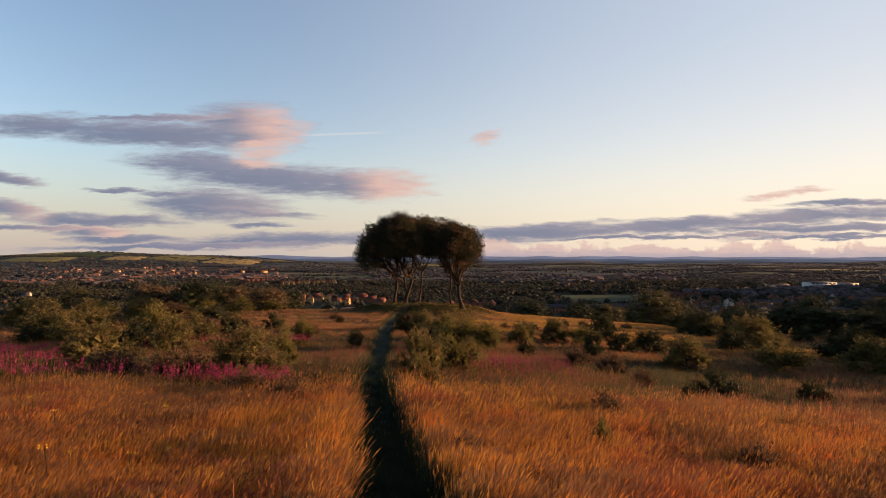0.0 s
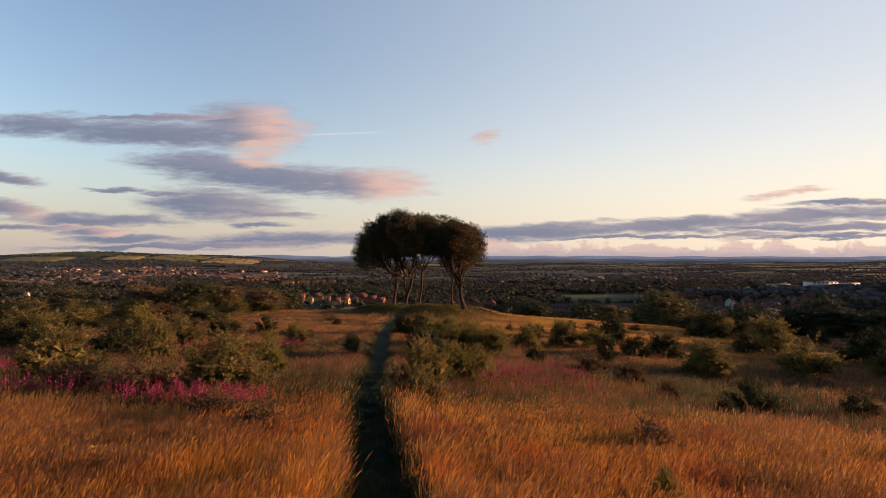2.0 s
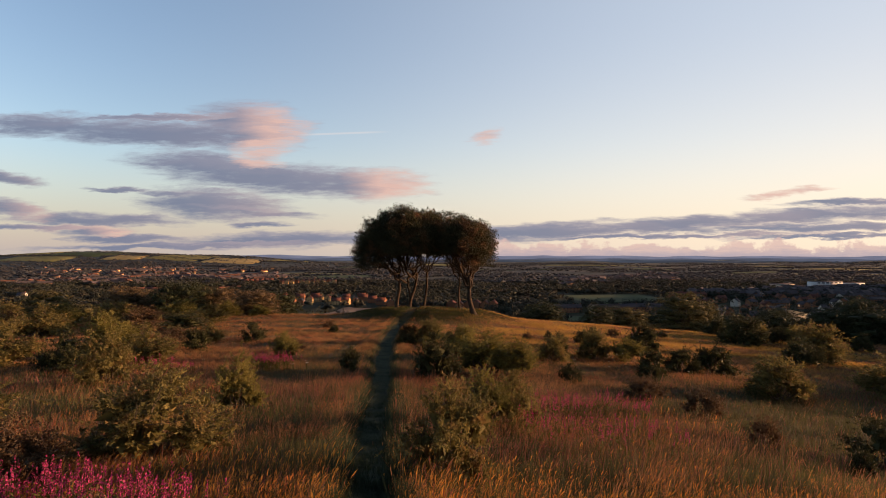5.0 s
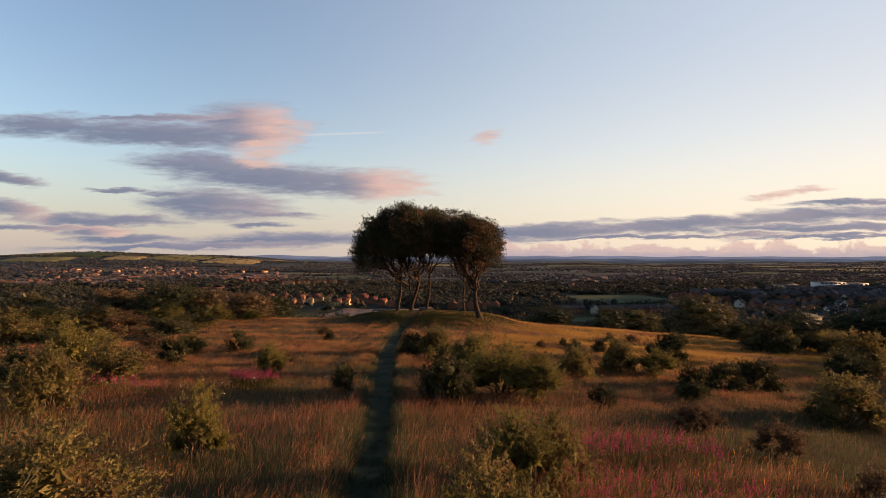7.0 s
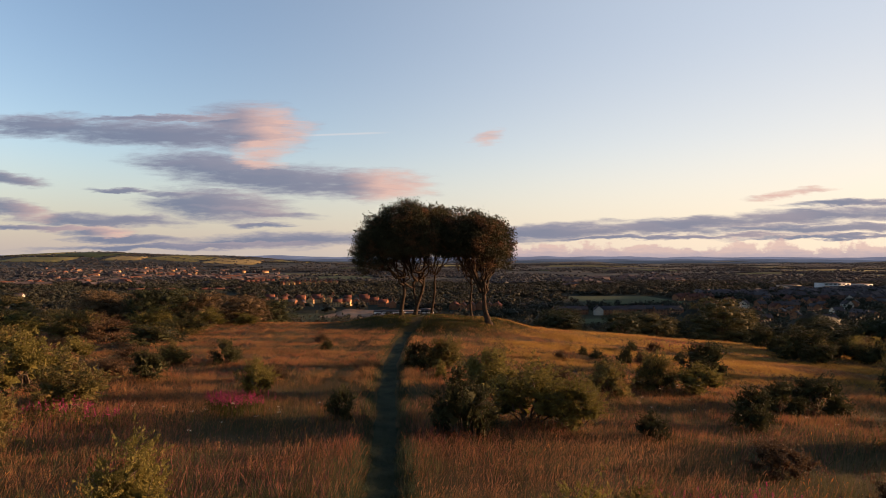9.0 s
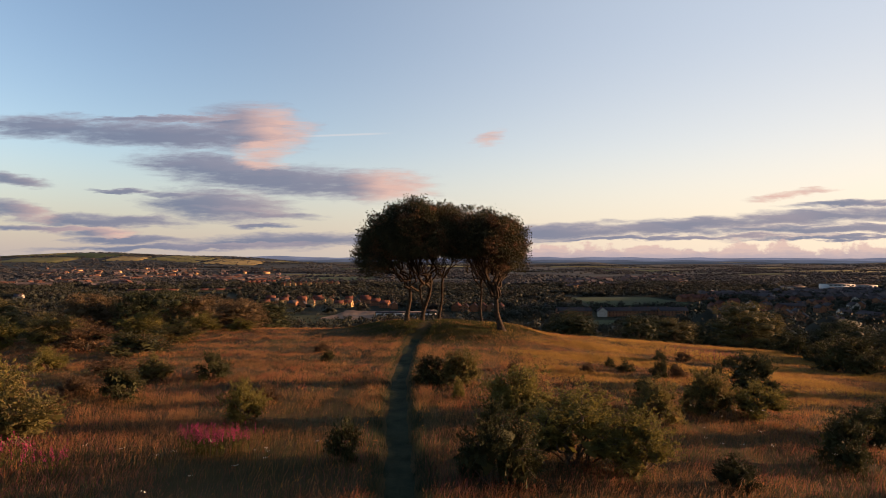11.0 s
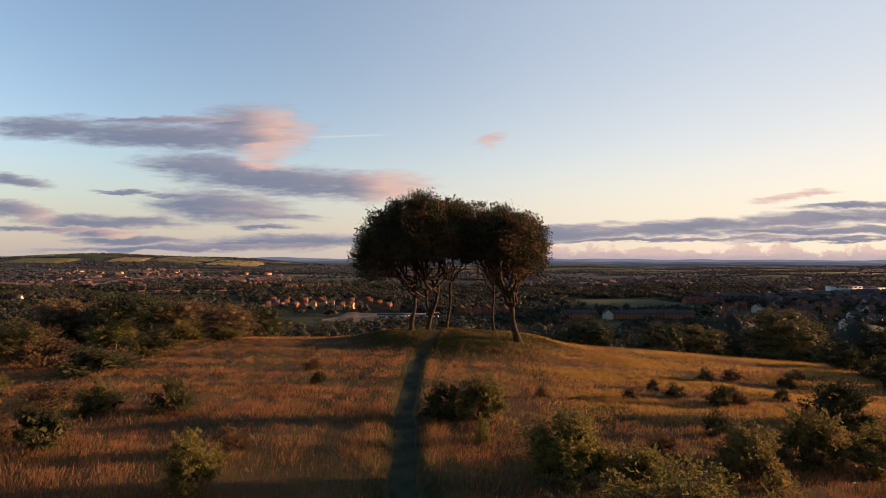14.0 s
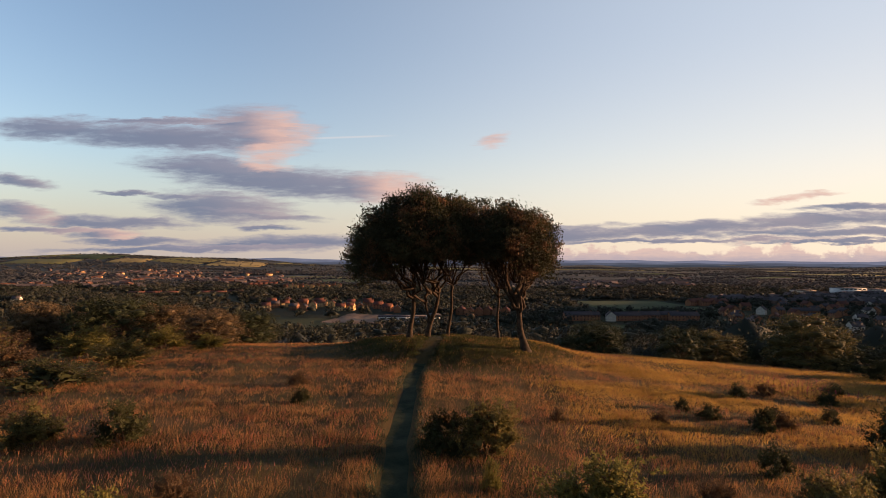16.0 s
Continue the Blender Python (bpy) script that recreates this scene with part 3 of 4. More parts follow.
RIGHT_SHRUBS = [
    ("willow", -0.4, 19.2, 1.9, 1.9), ("sallow", 0.6, 24.8, 1.8, 1.9), ("willow", 1.5, 25.4, 2.0, 1.8), ("thorn", -1.0, 36.4, 2.4, 2.3),
    ("sallow", 1.6, 38.4, 3.6, 2.5), ("sallow", 3.2, 37.6, 2.4, 2.2), ("sallow", 0.5, 44.0, 2.8, 2.3), ("sallow", 2.6, 43.4, 1.8, 1.6),
    ("willow", 6.6, 45.2, 2.6, 1.8), ("willow", 9.6, 46.8, 2.5, 2.3), ("sallow", 11.9, 46.9, 2.7, 1.8), ("thorn", 10.9, 39.8, 1.7, 1.9),
    ("thorn", 14.0, 43.2, 2.2, 1.8), ("thorn", 16.6, 44.4, 2.8, 2.0), ("thorn", 15.4, 54.0, 3.2, 2.5), ("willow", 16.3, 36.8, 3.6, 2.4),
]
RIGHT_SHRUBS_MORE = [
    ("willow", 23.6, 38.6, 3.4, 2.4), ("thorn", 12.8, 25.2, 2.2, 1.5), ("thorn", 17.2, 25.4, 1.7, 1.4), ("thorn", 10.6, 23.2, 0.8, 0.9),
    ("brown", 9.8, 26.4, 1.2, 1.1), ("brown", 9.4, 30.0, 1.9, 1.4), ("willow", 33.0, 42.0, 4.4, 2.6), ("thorn", 30.9, 68.0, 4.4, 3.0),
    ("thorn", -3.4, 51.2, 1.7, 1.5), ("willow", -1.7, 51.5, 2.3, 1.8), ("sallow", -1.9, 47.6, 0.6, 1.0), ("thorn", 9.7, 59.2, 1.3, 0.9),
    ("thorn", 11.1, 56.9, 1.3, 1.3), ("brown", 12.7, 58.0, 1.1, 1.0), ("thorn", 13.2, 59.8, 0.9, 0.9), ("thorn", 16.3, 60.2, 1.0, 0.9),
]
SMALL_SHRUBS = [
    ("thorn", 7.9, 50.2, 1.2, 1.2), ("brown", 1.7, 56.4, 0.7, 0.7), ("thorn", 9.1, 61.0, 0.8, 0.8), ("brown", 6.5, 57.0, 1.0, 0.8),
    ("thorn", 14.5, 66.0, 1.2, 0.9), ("brown", 17.0, 67.5, 1.4, 0.9), ("thorn", 20.0, 66.0, 1.3, 1.0), ("thorn", 23.0, 70.0, 1.4, 1.1),
    ("brown", 4.4, 47.0, 1.4, 1.0), ("brown", 7.2, 46.6, 1.5, 1.0), ("thorn", 5.8, 36.8, 1.4, 1.1), ("brown", 8.4, 33.4, 2.2, 1.2),
    ("sallow", 3.4, 10.2, 0.4, 0.75), ("brown", 5.9, 9.4, 1.0, 0.6), ("brown", 0.9, 8.8, 0.9, 0.6), ("brown", 4.4, 13.4, 1.0, 0.8), ("brown", -10.5, 46.0, 1.3, 0.9), ("thorn", 27.0, 52.0, 3.0, 2.2), ("thorn", 36.0, 50.0, 4.5, 3.0), ("willow", 31.0, 56.0, 4.0, 3.2),
]
FLANK_SHRUBS = [("willow", -27, 72, 4, 2.6), ("sallow", -32, 76, 4, 3.2), ("willow", -37, 71, 5, 3.4), ("brown", -41, 78, 5, 3.0), ("sallow", -44, 73, 4, 3.4), ("thorn", -49, 77, 5, 3.4),
                ("willow", -53, 72, 5, 3.6), ("brown", -35, 82, 5, 2.8), ("sallow", -29, 82, 4, 2.6), ("willow", -57, 80, 6, 4.0), ("sallow", -24, 80, 2.4, 1.8), ("brown", -47, 68, 4, 2.4)]
# never in view: added east of it for the long shadows they cast
SHADOW_SHRUBS = [("thorn", 22.5, 21.5, 2.6, 1.5), ("thorn", 27, 27, 3, 1.7), ("willow", 31, 33, 3.6, 2.0), ("thorn", 26, 23, 3.0, 1.5), ("willow", 36, 38, 4.6, 3.2),
               ("thorn", 33, 29, 3.4, 1.8), ("willow", 40, 43, 5, 3.4), ("thorn", 20.5, 17, 2.6, 1.8)]
rng = np.random.RandomState(77)
for kind, x, y, wide, high in LEFT_SHRUBS + LEFT_SHRUBS_MORE + RIGHT_SHRUBS + RIGHT_SHRUBS_MORE + SMALL_SHRUBS + FLANK_SHRUBS + SHADOW_SHRUBS:
    kinds = SHRUBS.get("small_" + kind if wide < 1.3 else "near_" + kind if y < 40 and -17 < x < 7 else kind, SHRUBS[kind])
    high = high * 0.8 if y > 68 else high
    if 0 < x < 20 and y < 62:
        wide, high = wide * 0.9, high * 0.9
    pick = kinds[rng.randint(len(kinds))]
    copy_thing(pick, stand(pick, x, y, wide, high, rng.uniform(0, 360)))
for kinds in SHRUBS.values():
    for root in kinds:  # the patterns themselves go into the scrub at the hill's foot
        x, y = rng.uniform(30, 55), rng.uniform(70, 80)
        root.matrix_basis = stand(root, x, y, 2.6, 2.0, 0)


# ---------------------------------------------------------------- grass
def meadow(name, count, material, label, tall, wide, lean, seed, where, heads=False):
    """Blades of grass, one face each, thinning out and coarser with the way from the trodden path's near end."""
    rng = np.random.RandomState(seed)
    xs, ys = [], []
    have = 0
    while have < count:
        y = 6 + 96 * rng.uniform(size=400000) ** 1.35
        x = rng.uniform(-1, 1, 400000) * (0.8 * y + 4.5) - 1.0
        dist = np.maximum(np.where(y < 39, 8.0, y - 31.0), np.abs(x + 1.5) * 1.1)
        keep = rng.uniform(size=len(x)) < (np.minimum(1, 8.0 / dist) ** 0.65) * np.interp(y, [14, 22], [1.0, 0.6]) * where(x, y)
        xs.append(x[keep]), ys.append(y[keep])
        have += keep.sum()
    x, y = np.concatenate(xs)[:count], np.concatenate(ys)[:count]
    dist = np.maximum(np.where(y < 39, 8.0, y - 31.0), np.abs(x + 1.5) * 1.1)
    z = ground_z(x, y)
    side = path_side(x, y) + 0.13 * waves(x, y, 1.3, 27) + 0.11 * rng.normal(size=count)
    trod = np.clip((side - 0.40) / 0.32, 0.0, 1.0)
    h = tall * rng.uniform(0.6, 1.25, count) * (0.90 + 0.12 * waves(x, y, 6.5, 21)) * np.clip(0.84 + np.interp(y, [11, 20], [0.4, 1.0]) * (0.28 * waves(x, y, 1.7, 22) + 0.22 * waves(x, y, 0.7, 24)), 0.3, 1.6) * (0.26 + 0.74 * trod) * (1 + 0.35 * np.exp(-((side - 0.8) / 0.5) ** 2)) * np.interp(y, [30, 45, 60], [1.0, 0.58, 0.44])
    w = wide * (dist / 8.0) ** 0.8 * rng.uniform(0.7, 1.3, count)
    a = rng.uniform(0, 2 * np.pi, count)
    loose = np.interp(y, [12, 30, 60], [0.22, 0.32, 0.42])
    base = np.stack([x, y, z - 0.02], -1)
    s = np.stack([np.cos(a), np.sin(a), 0 * a], -1) * (w / 2)[:, None]
    tip = base + np.stack([h * (lean * 0.5 + rng.normal(size=count) * loose), h * rng.normal(size=count) * loose, h], -1)
    b = Builder()
    b.push(np.stack([base - s, base + s, tip], 1).reshape(-1, 3), np.arange(3 * count).reshape(-1, 3))
    if heads:
        k = np.where((dist < 22) & (rng.uniform(size=count) < 0.3))[0]
        t, u = tip[k], unit(tip[k] - base[k])
        ln = (h[k] * 0.28)[:, None]
        q = np.stack([t - u * ln, t - u * ln * 0.35 + s[k] * 1.7, t + np.array([0.03, 0, 0.0])], 1)
        b.push(q.reshape(-1, 3), np.arange(3 * len(k)).reshape(-1, 3))
    return tagged(new(name, b.mesh(name, material)), label, "grass", kind="stuff")


def off_path(x, y):
    return np.clip((path_side(x, y) - 0.38) / 0.45, 0, 1)


def mound_top(x, y):
    return np.exp(-((((x + 2.2) / 9.6) ** 2 + ((y - 82.0) / 10.0) ** 2) ** 3))


def green_hollow(x, y):
    """The hollow east of the path, with more green and fewer dry blades."""
    return np.exp(-(((x - 12) / 9.0) ** 2) - ((y - 26) / 9.0) ** 2)


def golden(x, y):
    return off_path(x, y) * (1 - 0.75 * green_hollow(x, y)) * np.interp(y, [15, 20, 40, 50], [1.0, 0.38, 0.38, 0.30]) * np.clip(0.36 + 0.7 * waves(x, y, 15, 31) + 0.5 * waves(x, y, 4, 34) - 0.35 * waves(x, y, 1.4, 36) - 1.3 * mound_top(x, y), 0.06, 1)


def greener(x, y):
    return off_path(x, y) * np.clip(0.5 + 0.7 * green_hollow(x, y) + 0.3 * np.interp(y, [12, 19, 42, 52], [0, 1.7, 1.7, 1.0]) - 0.5 * np.exp(-(((y - 8) / 6) ** 2)) - 0.7 * waves(x, y, 15, 31) + 0.5 * waves(x, y, 5, 33) + 0.4 * waves(x, y, 1.4, 36), 0.06, 1)


def strawy(x, y):
    return off_path(x, y) * np.clip(1.6 - y / 13.0, 0, 1) * np.interp(x, [-1, 2], [1.0, 0.7]) + 0.05 * off_path(x, y) * np.clip(waves(x, y, 13, 37), 0, 1) * (y < 80)


def sunny(x, y):
    return np.clip(0.35 + 0.5 * waves(x, y, 12, 41), 0, 1) * np.clip((x - 1) / 5, 0, 1) * np.clip((y - 48) / 10, 0, 1) * np.clip((94 - y) / 8, 0, 1) * np.clip((45 - x) / 10, 0, 1)


def upland(x, y):
    return off_path(x, y) * np.clip((y - 36) / 12, 0, 1) * np.clip(0.50 + 0.7 * waves(x, y, 8, 43) + 0.55 * waves(x, y, 2.0, 45) - 1.2 * mound_top(x, y), 0.05, 1)


def mound_only(x, y):
    return np.clip(1.4 * mound_top(x, y), 0, 1)


def russet(x, y):
    return off_path(x, y) * (1 - 0.6 * green_hollow(x, y)) * np.clip(0.25 + 0.8 * waves(x, y, 11, 35) - mound_top(x, y), 0.03, 1)


def on_path(x, y):
    return np.clip((1.05 - path_side(x, y)) / 0.55, 0, 1)


meadow("straw_grass", 250000, M_STRAW, "pale straw-coloured tall grass in full evening sun", 0.52, 0.0052, 0.25, 6, strawy, heads=True)
meadow("dry_grass", 350000, M_GOLD, "tall dry golden meadow grass gone to seed", 0.56, 0.0072, 0.28, 1, golden, heads=True)
meadow("green_grass", 380000, M_GREEN, "olive green meadow grass between the dry stems", 0.42, 0.0095, 0.2, 2, greener)
meadow("russet_grass", 70000, M_RUST, "reddish brown seeding grass in drifts", 0.56, 0.0115, 0.3, 3, russet)
meadow("upland_grass", 340000, M_UPLAND, "low brownish seeding grass on the hill's brow", 0.62, 0.0058, 0.25, 10, upland)
meadow("hay_grass", 115000, M_HAY, "yellow-green hay grass on the sunny side of the mound", 0.50, 0.010, 0.3, 8, sunny)
meadow("mound_turf", 60000, M_TURF, "short green turf on the mound under the beeches", 0.40, 0.010, 0.1, 9, mound_only)
meadow("path_turf", 120000, M_PATH, "short dark trodden turf of a narrow footpath", 0.40, 0.012, 0.0, 4, on_path)


def footpath():
    """The trodden way itself: a strip of dark turf, hollowed by feet."""
    y = np.linspace(-14, 72.0, 260)
    off = np.array([-0.56, -0.32, 0.0, 0.32, 0.56])
    gy0 = y
    gx = path_x(y)[:, None] + off + 0.04 * waves(gy0, gy0 * 0.3, 5.0, 8)[:, None]
    gy = np.repeat(y[:, None], 5, 1)
    gz = ground_z(gx, gy) + np.array([-0.03, 0.022, 0.008, 0.022, -0.03])
    i, j = np.meshgrid(np.arange(259), np.arange(4), indexing="ij")
    a = (i * 5 + j).ravel()
    me = smooth(mesh_np("footpath", np.stack([gx, gy, gz], -1).reshape(-1, 3), np.stack([a, a + 1, a + 6, a + 5], -1), M_TROD))
    return tagged(new("footpath", me), "narrow trodden footpath of dark short turf", "path", kind="structure")


M_TROD = surface("trodden_turf", (0.014, 0.024, 0.014), (0.040, 0.048, 0.026), 1.2, 0.95, 0.6, 18.0)
footpath()


def outer_meadow():
    """The same meadow to the sides and behind, thinner."""
    rng = np.random.RandomState(12)
    n = 110000
    x, y = rng.uniform(-70, 70, n), rng.uniform(-30, 92, n)
    keep = (np.abs(x + 1) > 0.8 * y + 3.5) | (y < 6.2)
    x, y = x[keep], y[keep]
    keep = np.abs(x - path_x(y)) > 0.5
    x, y = x[keep], y[keep]
    n = len(x)
    h, a = rng.uniform(0.3, 0.65, n), rng.uniform(0, 6.28, n)
    base = np.stack([x, y, ground_z(x, y) - 0.02], -1)
    s = np.stack([np.cos(a), np.sin(a), 0 * a], -1) * 0.02
    tip = base + np.stack([h * (0.17 + rng.normal(size=n) * 0.25), h * rng.normal(size=n) * 0.25, h], -1)
    me = mesh_np("dry_grass", np.stack([base - s, base + s, tip], 1).reshape(-1, 3), np.arange(3 * n).reshape(-1, 3), M_GOLD)
    tagged(new("dry_grass", me), "tall dry golden meadow grass gone to seed", "grass", kind="stuff")


outer_meadow()


# ---------------------------------------------------------------- fireweed
def fireweed(name, x0, x1, y0, y1, count, seed, label, tall=0.92):
    """Drifts of fireweed: thin stems with narrow leaves and a pink spike."""
    rng = np.random.RandomState(seed)
    stem, bloom = Builder(), Builder()
    t = rng.uniform(size=(count, 2))
    x = x0 + (x1 - x0) * t[:, 0] + rng.normal(size=count) * 0.15
    y = y0 + (y1 - y0) * t[:, 1] + 0.35 * np.sin(x * 1.7 + seed)
    h = tall * rng.uniform(0.7, 1.1, count)
    base = np.stack([x, y, ground_z(x, y)], -1)
    tip = base + np.stack([h * rng.normal(size=count) * 0.07, h * rng.normal(size=count) * 0.07, h], -1)
    s = np.tile([0.006, 0.0, 0.0], (count, 1))
    stem.push(np.stack([base - s, base + s, tip + s * 0.4, tip - s * 0.4], 1).reshape(-1, 3), np.arange(4 * count).reshape(-1, 4))
    k = 9
    f = rng.uniform(0.2, 0.66, (count, k, 1))
    v, q = leaf_arrays((base[:, None] + (tip - base)[:, None] * f + rng.normal(size=(count, k, 3)) * 0.035).reshape(-1, 3), 0.11, rng, 0.22, 0.3)
    stem.push(v, q)
    k = 22
    f = rng.uniform(0.0, 1.0, (count, k, 1))
    off = rng.normal(size=(count, k, 3)) * 0.020 * (1.15 - f)
    v, q = leaf_arrays((base[:, None] + (tip - base)[:, None] * (0.62 + 0.4 * f) + off).reshape(-1, 3), 0.029, rng, 0.8, 0.0)
    root = tagged(new(name), label, "wildflowers", "drifts of fireweed", "stuff")
    part("stem_leaf", stem.mesh("stem_leaf", M_HERB), root)
    part("bloom", mesh_np("bloom", v, q, M_PINK), root, "magenta flower spikes")
    return root


for i, (x0, x1, y0, y1, n) in enumerate([
    (-7.8, -4.1, 15.5, 16.8, 260), (-14.5, -9.3, 16.6, 18.0, 140), (-21.0, -16.5, 24.6, 26.4, 180), (-11.1, -8.8, 38.5, 39.3, 130),
    (-19.0, -13.0, 36.2, 37.4, 90), (1.6, 6.0, 21.5, 25.0, 90), (2.5, 6.5, 27.2, 28.6, 130), (17.0, 22.5, 66.0, 72.0, 70), (-27.0, -21.0, 31.0, 33.0, 260),
]):
    fireweed("fireweed", x0, x1, y0, y1, n, 50 + i, "drift of pink-flowered fireweed in the grass")


def umbels(count, seed, x0, x1, y0, y1, material, label, tall, name):
    """Flat flower heads on thin stems, scattered in the grass."""
    rng = np.random.RandomState(seed)
    x, y = rng.uniform(x0, x1, count), rng.uniform(y0, y1, count)
    base = np.stack([x, y, ground_z(x, y)], -1)
    tip = base + np.stack([rng.normal(size=count) * 0.05, rng.normal(size=count) * 0.05, tall * rng.uniform(0.8, 1.15, count)], -1)
    s = np.tile([0.006, 0.0, 0.0], (count, 1))
    root = tagged(new(name), label, "wildflowers", kind="stuff")
    part("stem", mesh_np("stem", np.stack([base - s, base + s, tip + s, tip - s], 1).reshape(-1, 3), np.arange(4 * count).reshape(-1, 4), M_HERB), root)
    v, f = leaf_arrays((tip[:, None] + rng.normal(size=(count, 9, 3)) * [0.04, 0.04, 0.008]).reshape(-1, 3), 0.028, rng, 0.9, 0.0)
    part("flower_head", mesh_np("flower_head", v, f, material), root)


M_UMBEL = leafy("umbel_flower", (0.42, 0.38, 0.30), (0.62, 0.58, 0.48), 0.3, 0.5)
M_RAGWORT = leafy("ragwort_flower", (0.45, 0.28, 0.02), (0.65, 0.45, 0.04), 0.3, 0.5)
umbels(14, 301, -13, -5.5, 33, 38, M_UMBEL, "scattered cream umbels of hogweed in the grass", 0.75, "hogweed")
umbels(18, 302, 6, 15, 37, 46, M_UMBEL, "scattered cream umbels of hogweed in the grass", 0.75, "hogweed")
umbels(12, 303, -9, -2.5, 7, 12, M_RAGWORT, "a few yellow ragwort heads among dry grass", 0.62, "ragwort")


# ---------------------------------------------------------------- trees on the flanks of the hill
def leaf_ball(rng, n, centre, radii, size, floor=-0.5):
    """Leaf sprays through the skin of an uneven crown."""
    d = unit(rng.normal(size=(n * 3, 3)))
    d = d[d[:, 2] > floor][:n]
    ph = rng.uniform(0, 6.28, 3)
    lump = 1 + 0.16 * np.sin(d[:, 0] * 5 + ph[0]) + 0.14 * np.sin(d[:, 1] * 6 + ph[1]) + 0.1 * np.sin(d[:, 2] * 8 + ph[2])
    c = np.asarray(centre) + d * np.asarray(radii) * (lump * rng.uniform(0.72, 1.04, len(d)))[:, None]
    return leaf_tris(c, size, rng, 0.8, 0.1, d * 0.5)


def hedge_tree(seed, material, label, n=8200):
    """A broad tree 8 m high and 7 m wide: short trunk, boughs, leaf masses from near the ground to the top."""
    rng = np.random.RandomState(seed)
    root = tagged(new("tree"), label, "tree", "trees on the flanks of the hill")
    wood, crown = Builder(), Builder()
    wood.tube([[0, 0, -0.4], [0.05, 0, 1.0], [0.0, 0.1, 2.4], [0.1, 0.0, 4.0]], [0.24, 0.19, 0.15, 0.08], 7)
    masses = 22
    for k in range(masses):
        z = 1.1 + 5.8 * k / masses + rng.uniform(-0.3, 0.3)
        a, r = k * 2.4 + rng.uniform(-0.3, 0.3), rng.uniform(1.5, 2.5) * math.sqrt(max(0.05, 1.08 - ((z - 3.0) / 4.4) ** 2))
        c = np.array([math.cos(a) * r, math.sin(a) * r, z])
        rr = np.array([rng.uniform(0.8, 1.35), rng.uniform(0.8, 1.35), rng.uniform(0.7, 1.15)])
        wood.tube(curve_pts([0, 0, min(z, rng.uniform(0.8, 2.6))], c, 0.1, rng, 6, 0.04), np.linspace(0.09, 0.02, 6), 5)
        crown.push(*lump(rng, c * [0.86, 0.86, 0.95], rr * 0.68))
        crown.push(*leaf_ball(rng, n // masses, c, rr * 1.05, 0.155))
    part("trunk", wood.mesh("trunk", M_TWIG), root)
    part("crown", crown.mesh("crown", material), root)
    return root


M_OAK = leafy("oak_leaf", (0.018, 0.025, 0.012), (0.050, 0.055, 0.024), 0.14, 0.25)
M_ASH = leafy("ash_leaf", (0.042, 0.044, 0.018), (0.135, 0.112, 0.044), 0.25, 0.25)
M_RUSSET = leafy("russet_leaf", (0.052, 0.040, 0.022), (0.140, 0.096, 0.048), 0.25, 0.3)
TREES = [
    hedge_tree(101, M_OAK, "dark green broadleaf tree below the meadow's edge"), hedge_tree(102, M_OAK, "dark green broadleaf tree below the meadow's edge"),
    hedge_tree(103, M_ASH, "olive green tree below the meadow's edge"), hedge_tree(104, M_RUSSET, "brownish scrubby tree below the meadow's edge"),
]
rng = np.random.RandomState(5)


def plant_tree(kind, x, y, high, wide):
    m = pose(x, y, float(ground_z(x, y)) - 0.2, 0, 0, rng.uniform(0, 360)) @ Matrix.Diagonal((wide / 7, wide / 7, high / 8, 1))
    return copy_thing(TREES[kind], m)


for k in range(29):  # west flank
    y = rng.uniform(84, 128)
    x = -rng.uniform(24, 34) - rng.uniform(0, 1) * (y - 78) * 1.1
    plant_tree(rng.choice([0, 1, 2, 2, 3, 3, 3]), x, y, rng.uniform(3.8, 6.4) + max(0, y - 105) * 0.13, rng.uniform(5, 9))
for k in range(38):  # east flank
    x = rng.uniform(16, 90)
    y = 92 + rng.uniform(0, 26) - max(0, x - 30) * 0.35 + max(0, 26 - x) * 1.2
    plant_tree(rng.choice([0, 0, 1, 1, 2]), x, y, rng.uniform(4.5, 7.0), rng.uniform(6, 10))
for x, y, high, wide, kind in ((-34.0, 92.0, 5.6, 8.0, 3), (-47.0, 96.0, 6.4, 9.0, 3), (-58.0, 90.0, 5.8, 8.0, 2), (-26.0, 96.0, 5.0, 7.0, 0)):
    plant_tree(kind, x, y, high, wide)
# unseen trees off to the east, added to throw shade on the slope
for x, y, high in ((45.0, 40.0, 6.0), (49.0, 46.5, 6.8), (55.0, 52.0, 7.2), (64.0, 58.0, 8.0), (66.0, 66.0, 8.6), (63.0, 74.0, 7.6), (72.0, 70.0, 9.0)):
    plant_tree(1, x, y, high, 8.0)
for i, ob in enumerate(TREES):
    x, y = 60 + 9 * i, 92 - 4 * i
    ob.matrix_basis = pose(x, y, float(ground_z(x, y)) - 0.2)


# ---------------------------------------------------------------- fields of the valley
def field_material(name, dark, light):
    m = bpy.data.materials.new(name)
    m.use_nodes = True
    N = Nodes(m.node_tree)
    pos = N.add("ShaderNodeNewGeometry").outputs["Position"]
    f = N.math("ADD", N.math("MULTIPLY", N.noise(pos, 0.02, 5.0), 0.7), N.math("MULTIPLY", N.noise(pos, 0.35, 4.0), 0.3))
    bsdf = N.add("ShaderNodeBsdfPrincipled", {"Base Color": N.mix(N.ramp01(f, 0.35, 0.65), dark, light), "Roughness": 0.95, "Specular IOR Level": 0.1})
    finish(N, bsdf.outputs[0])
    return m


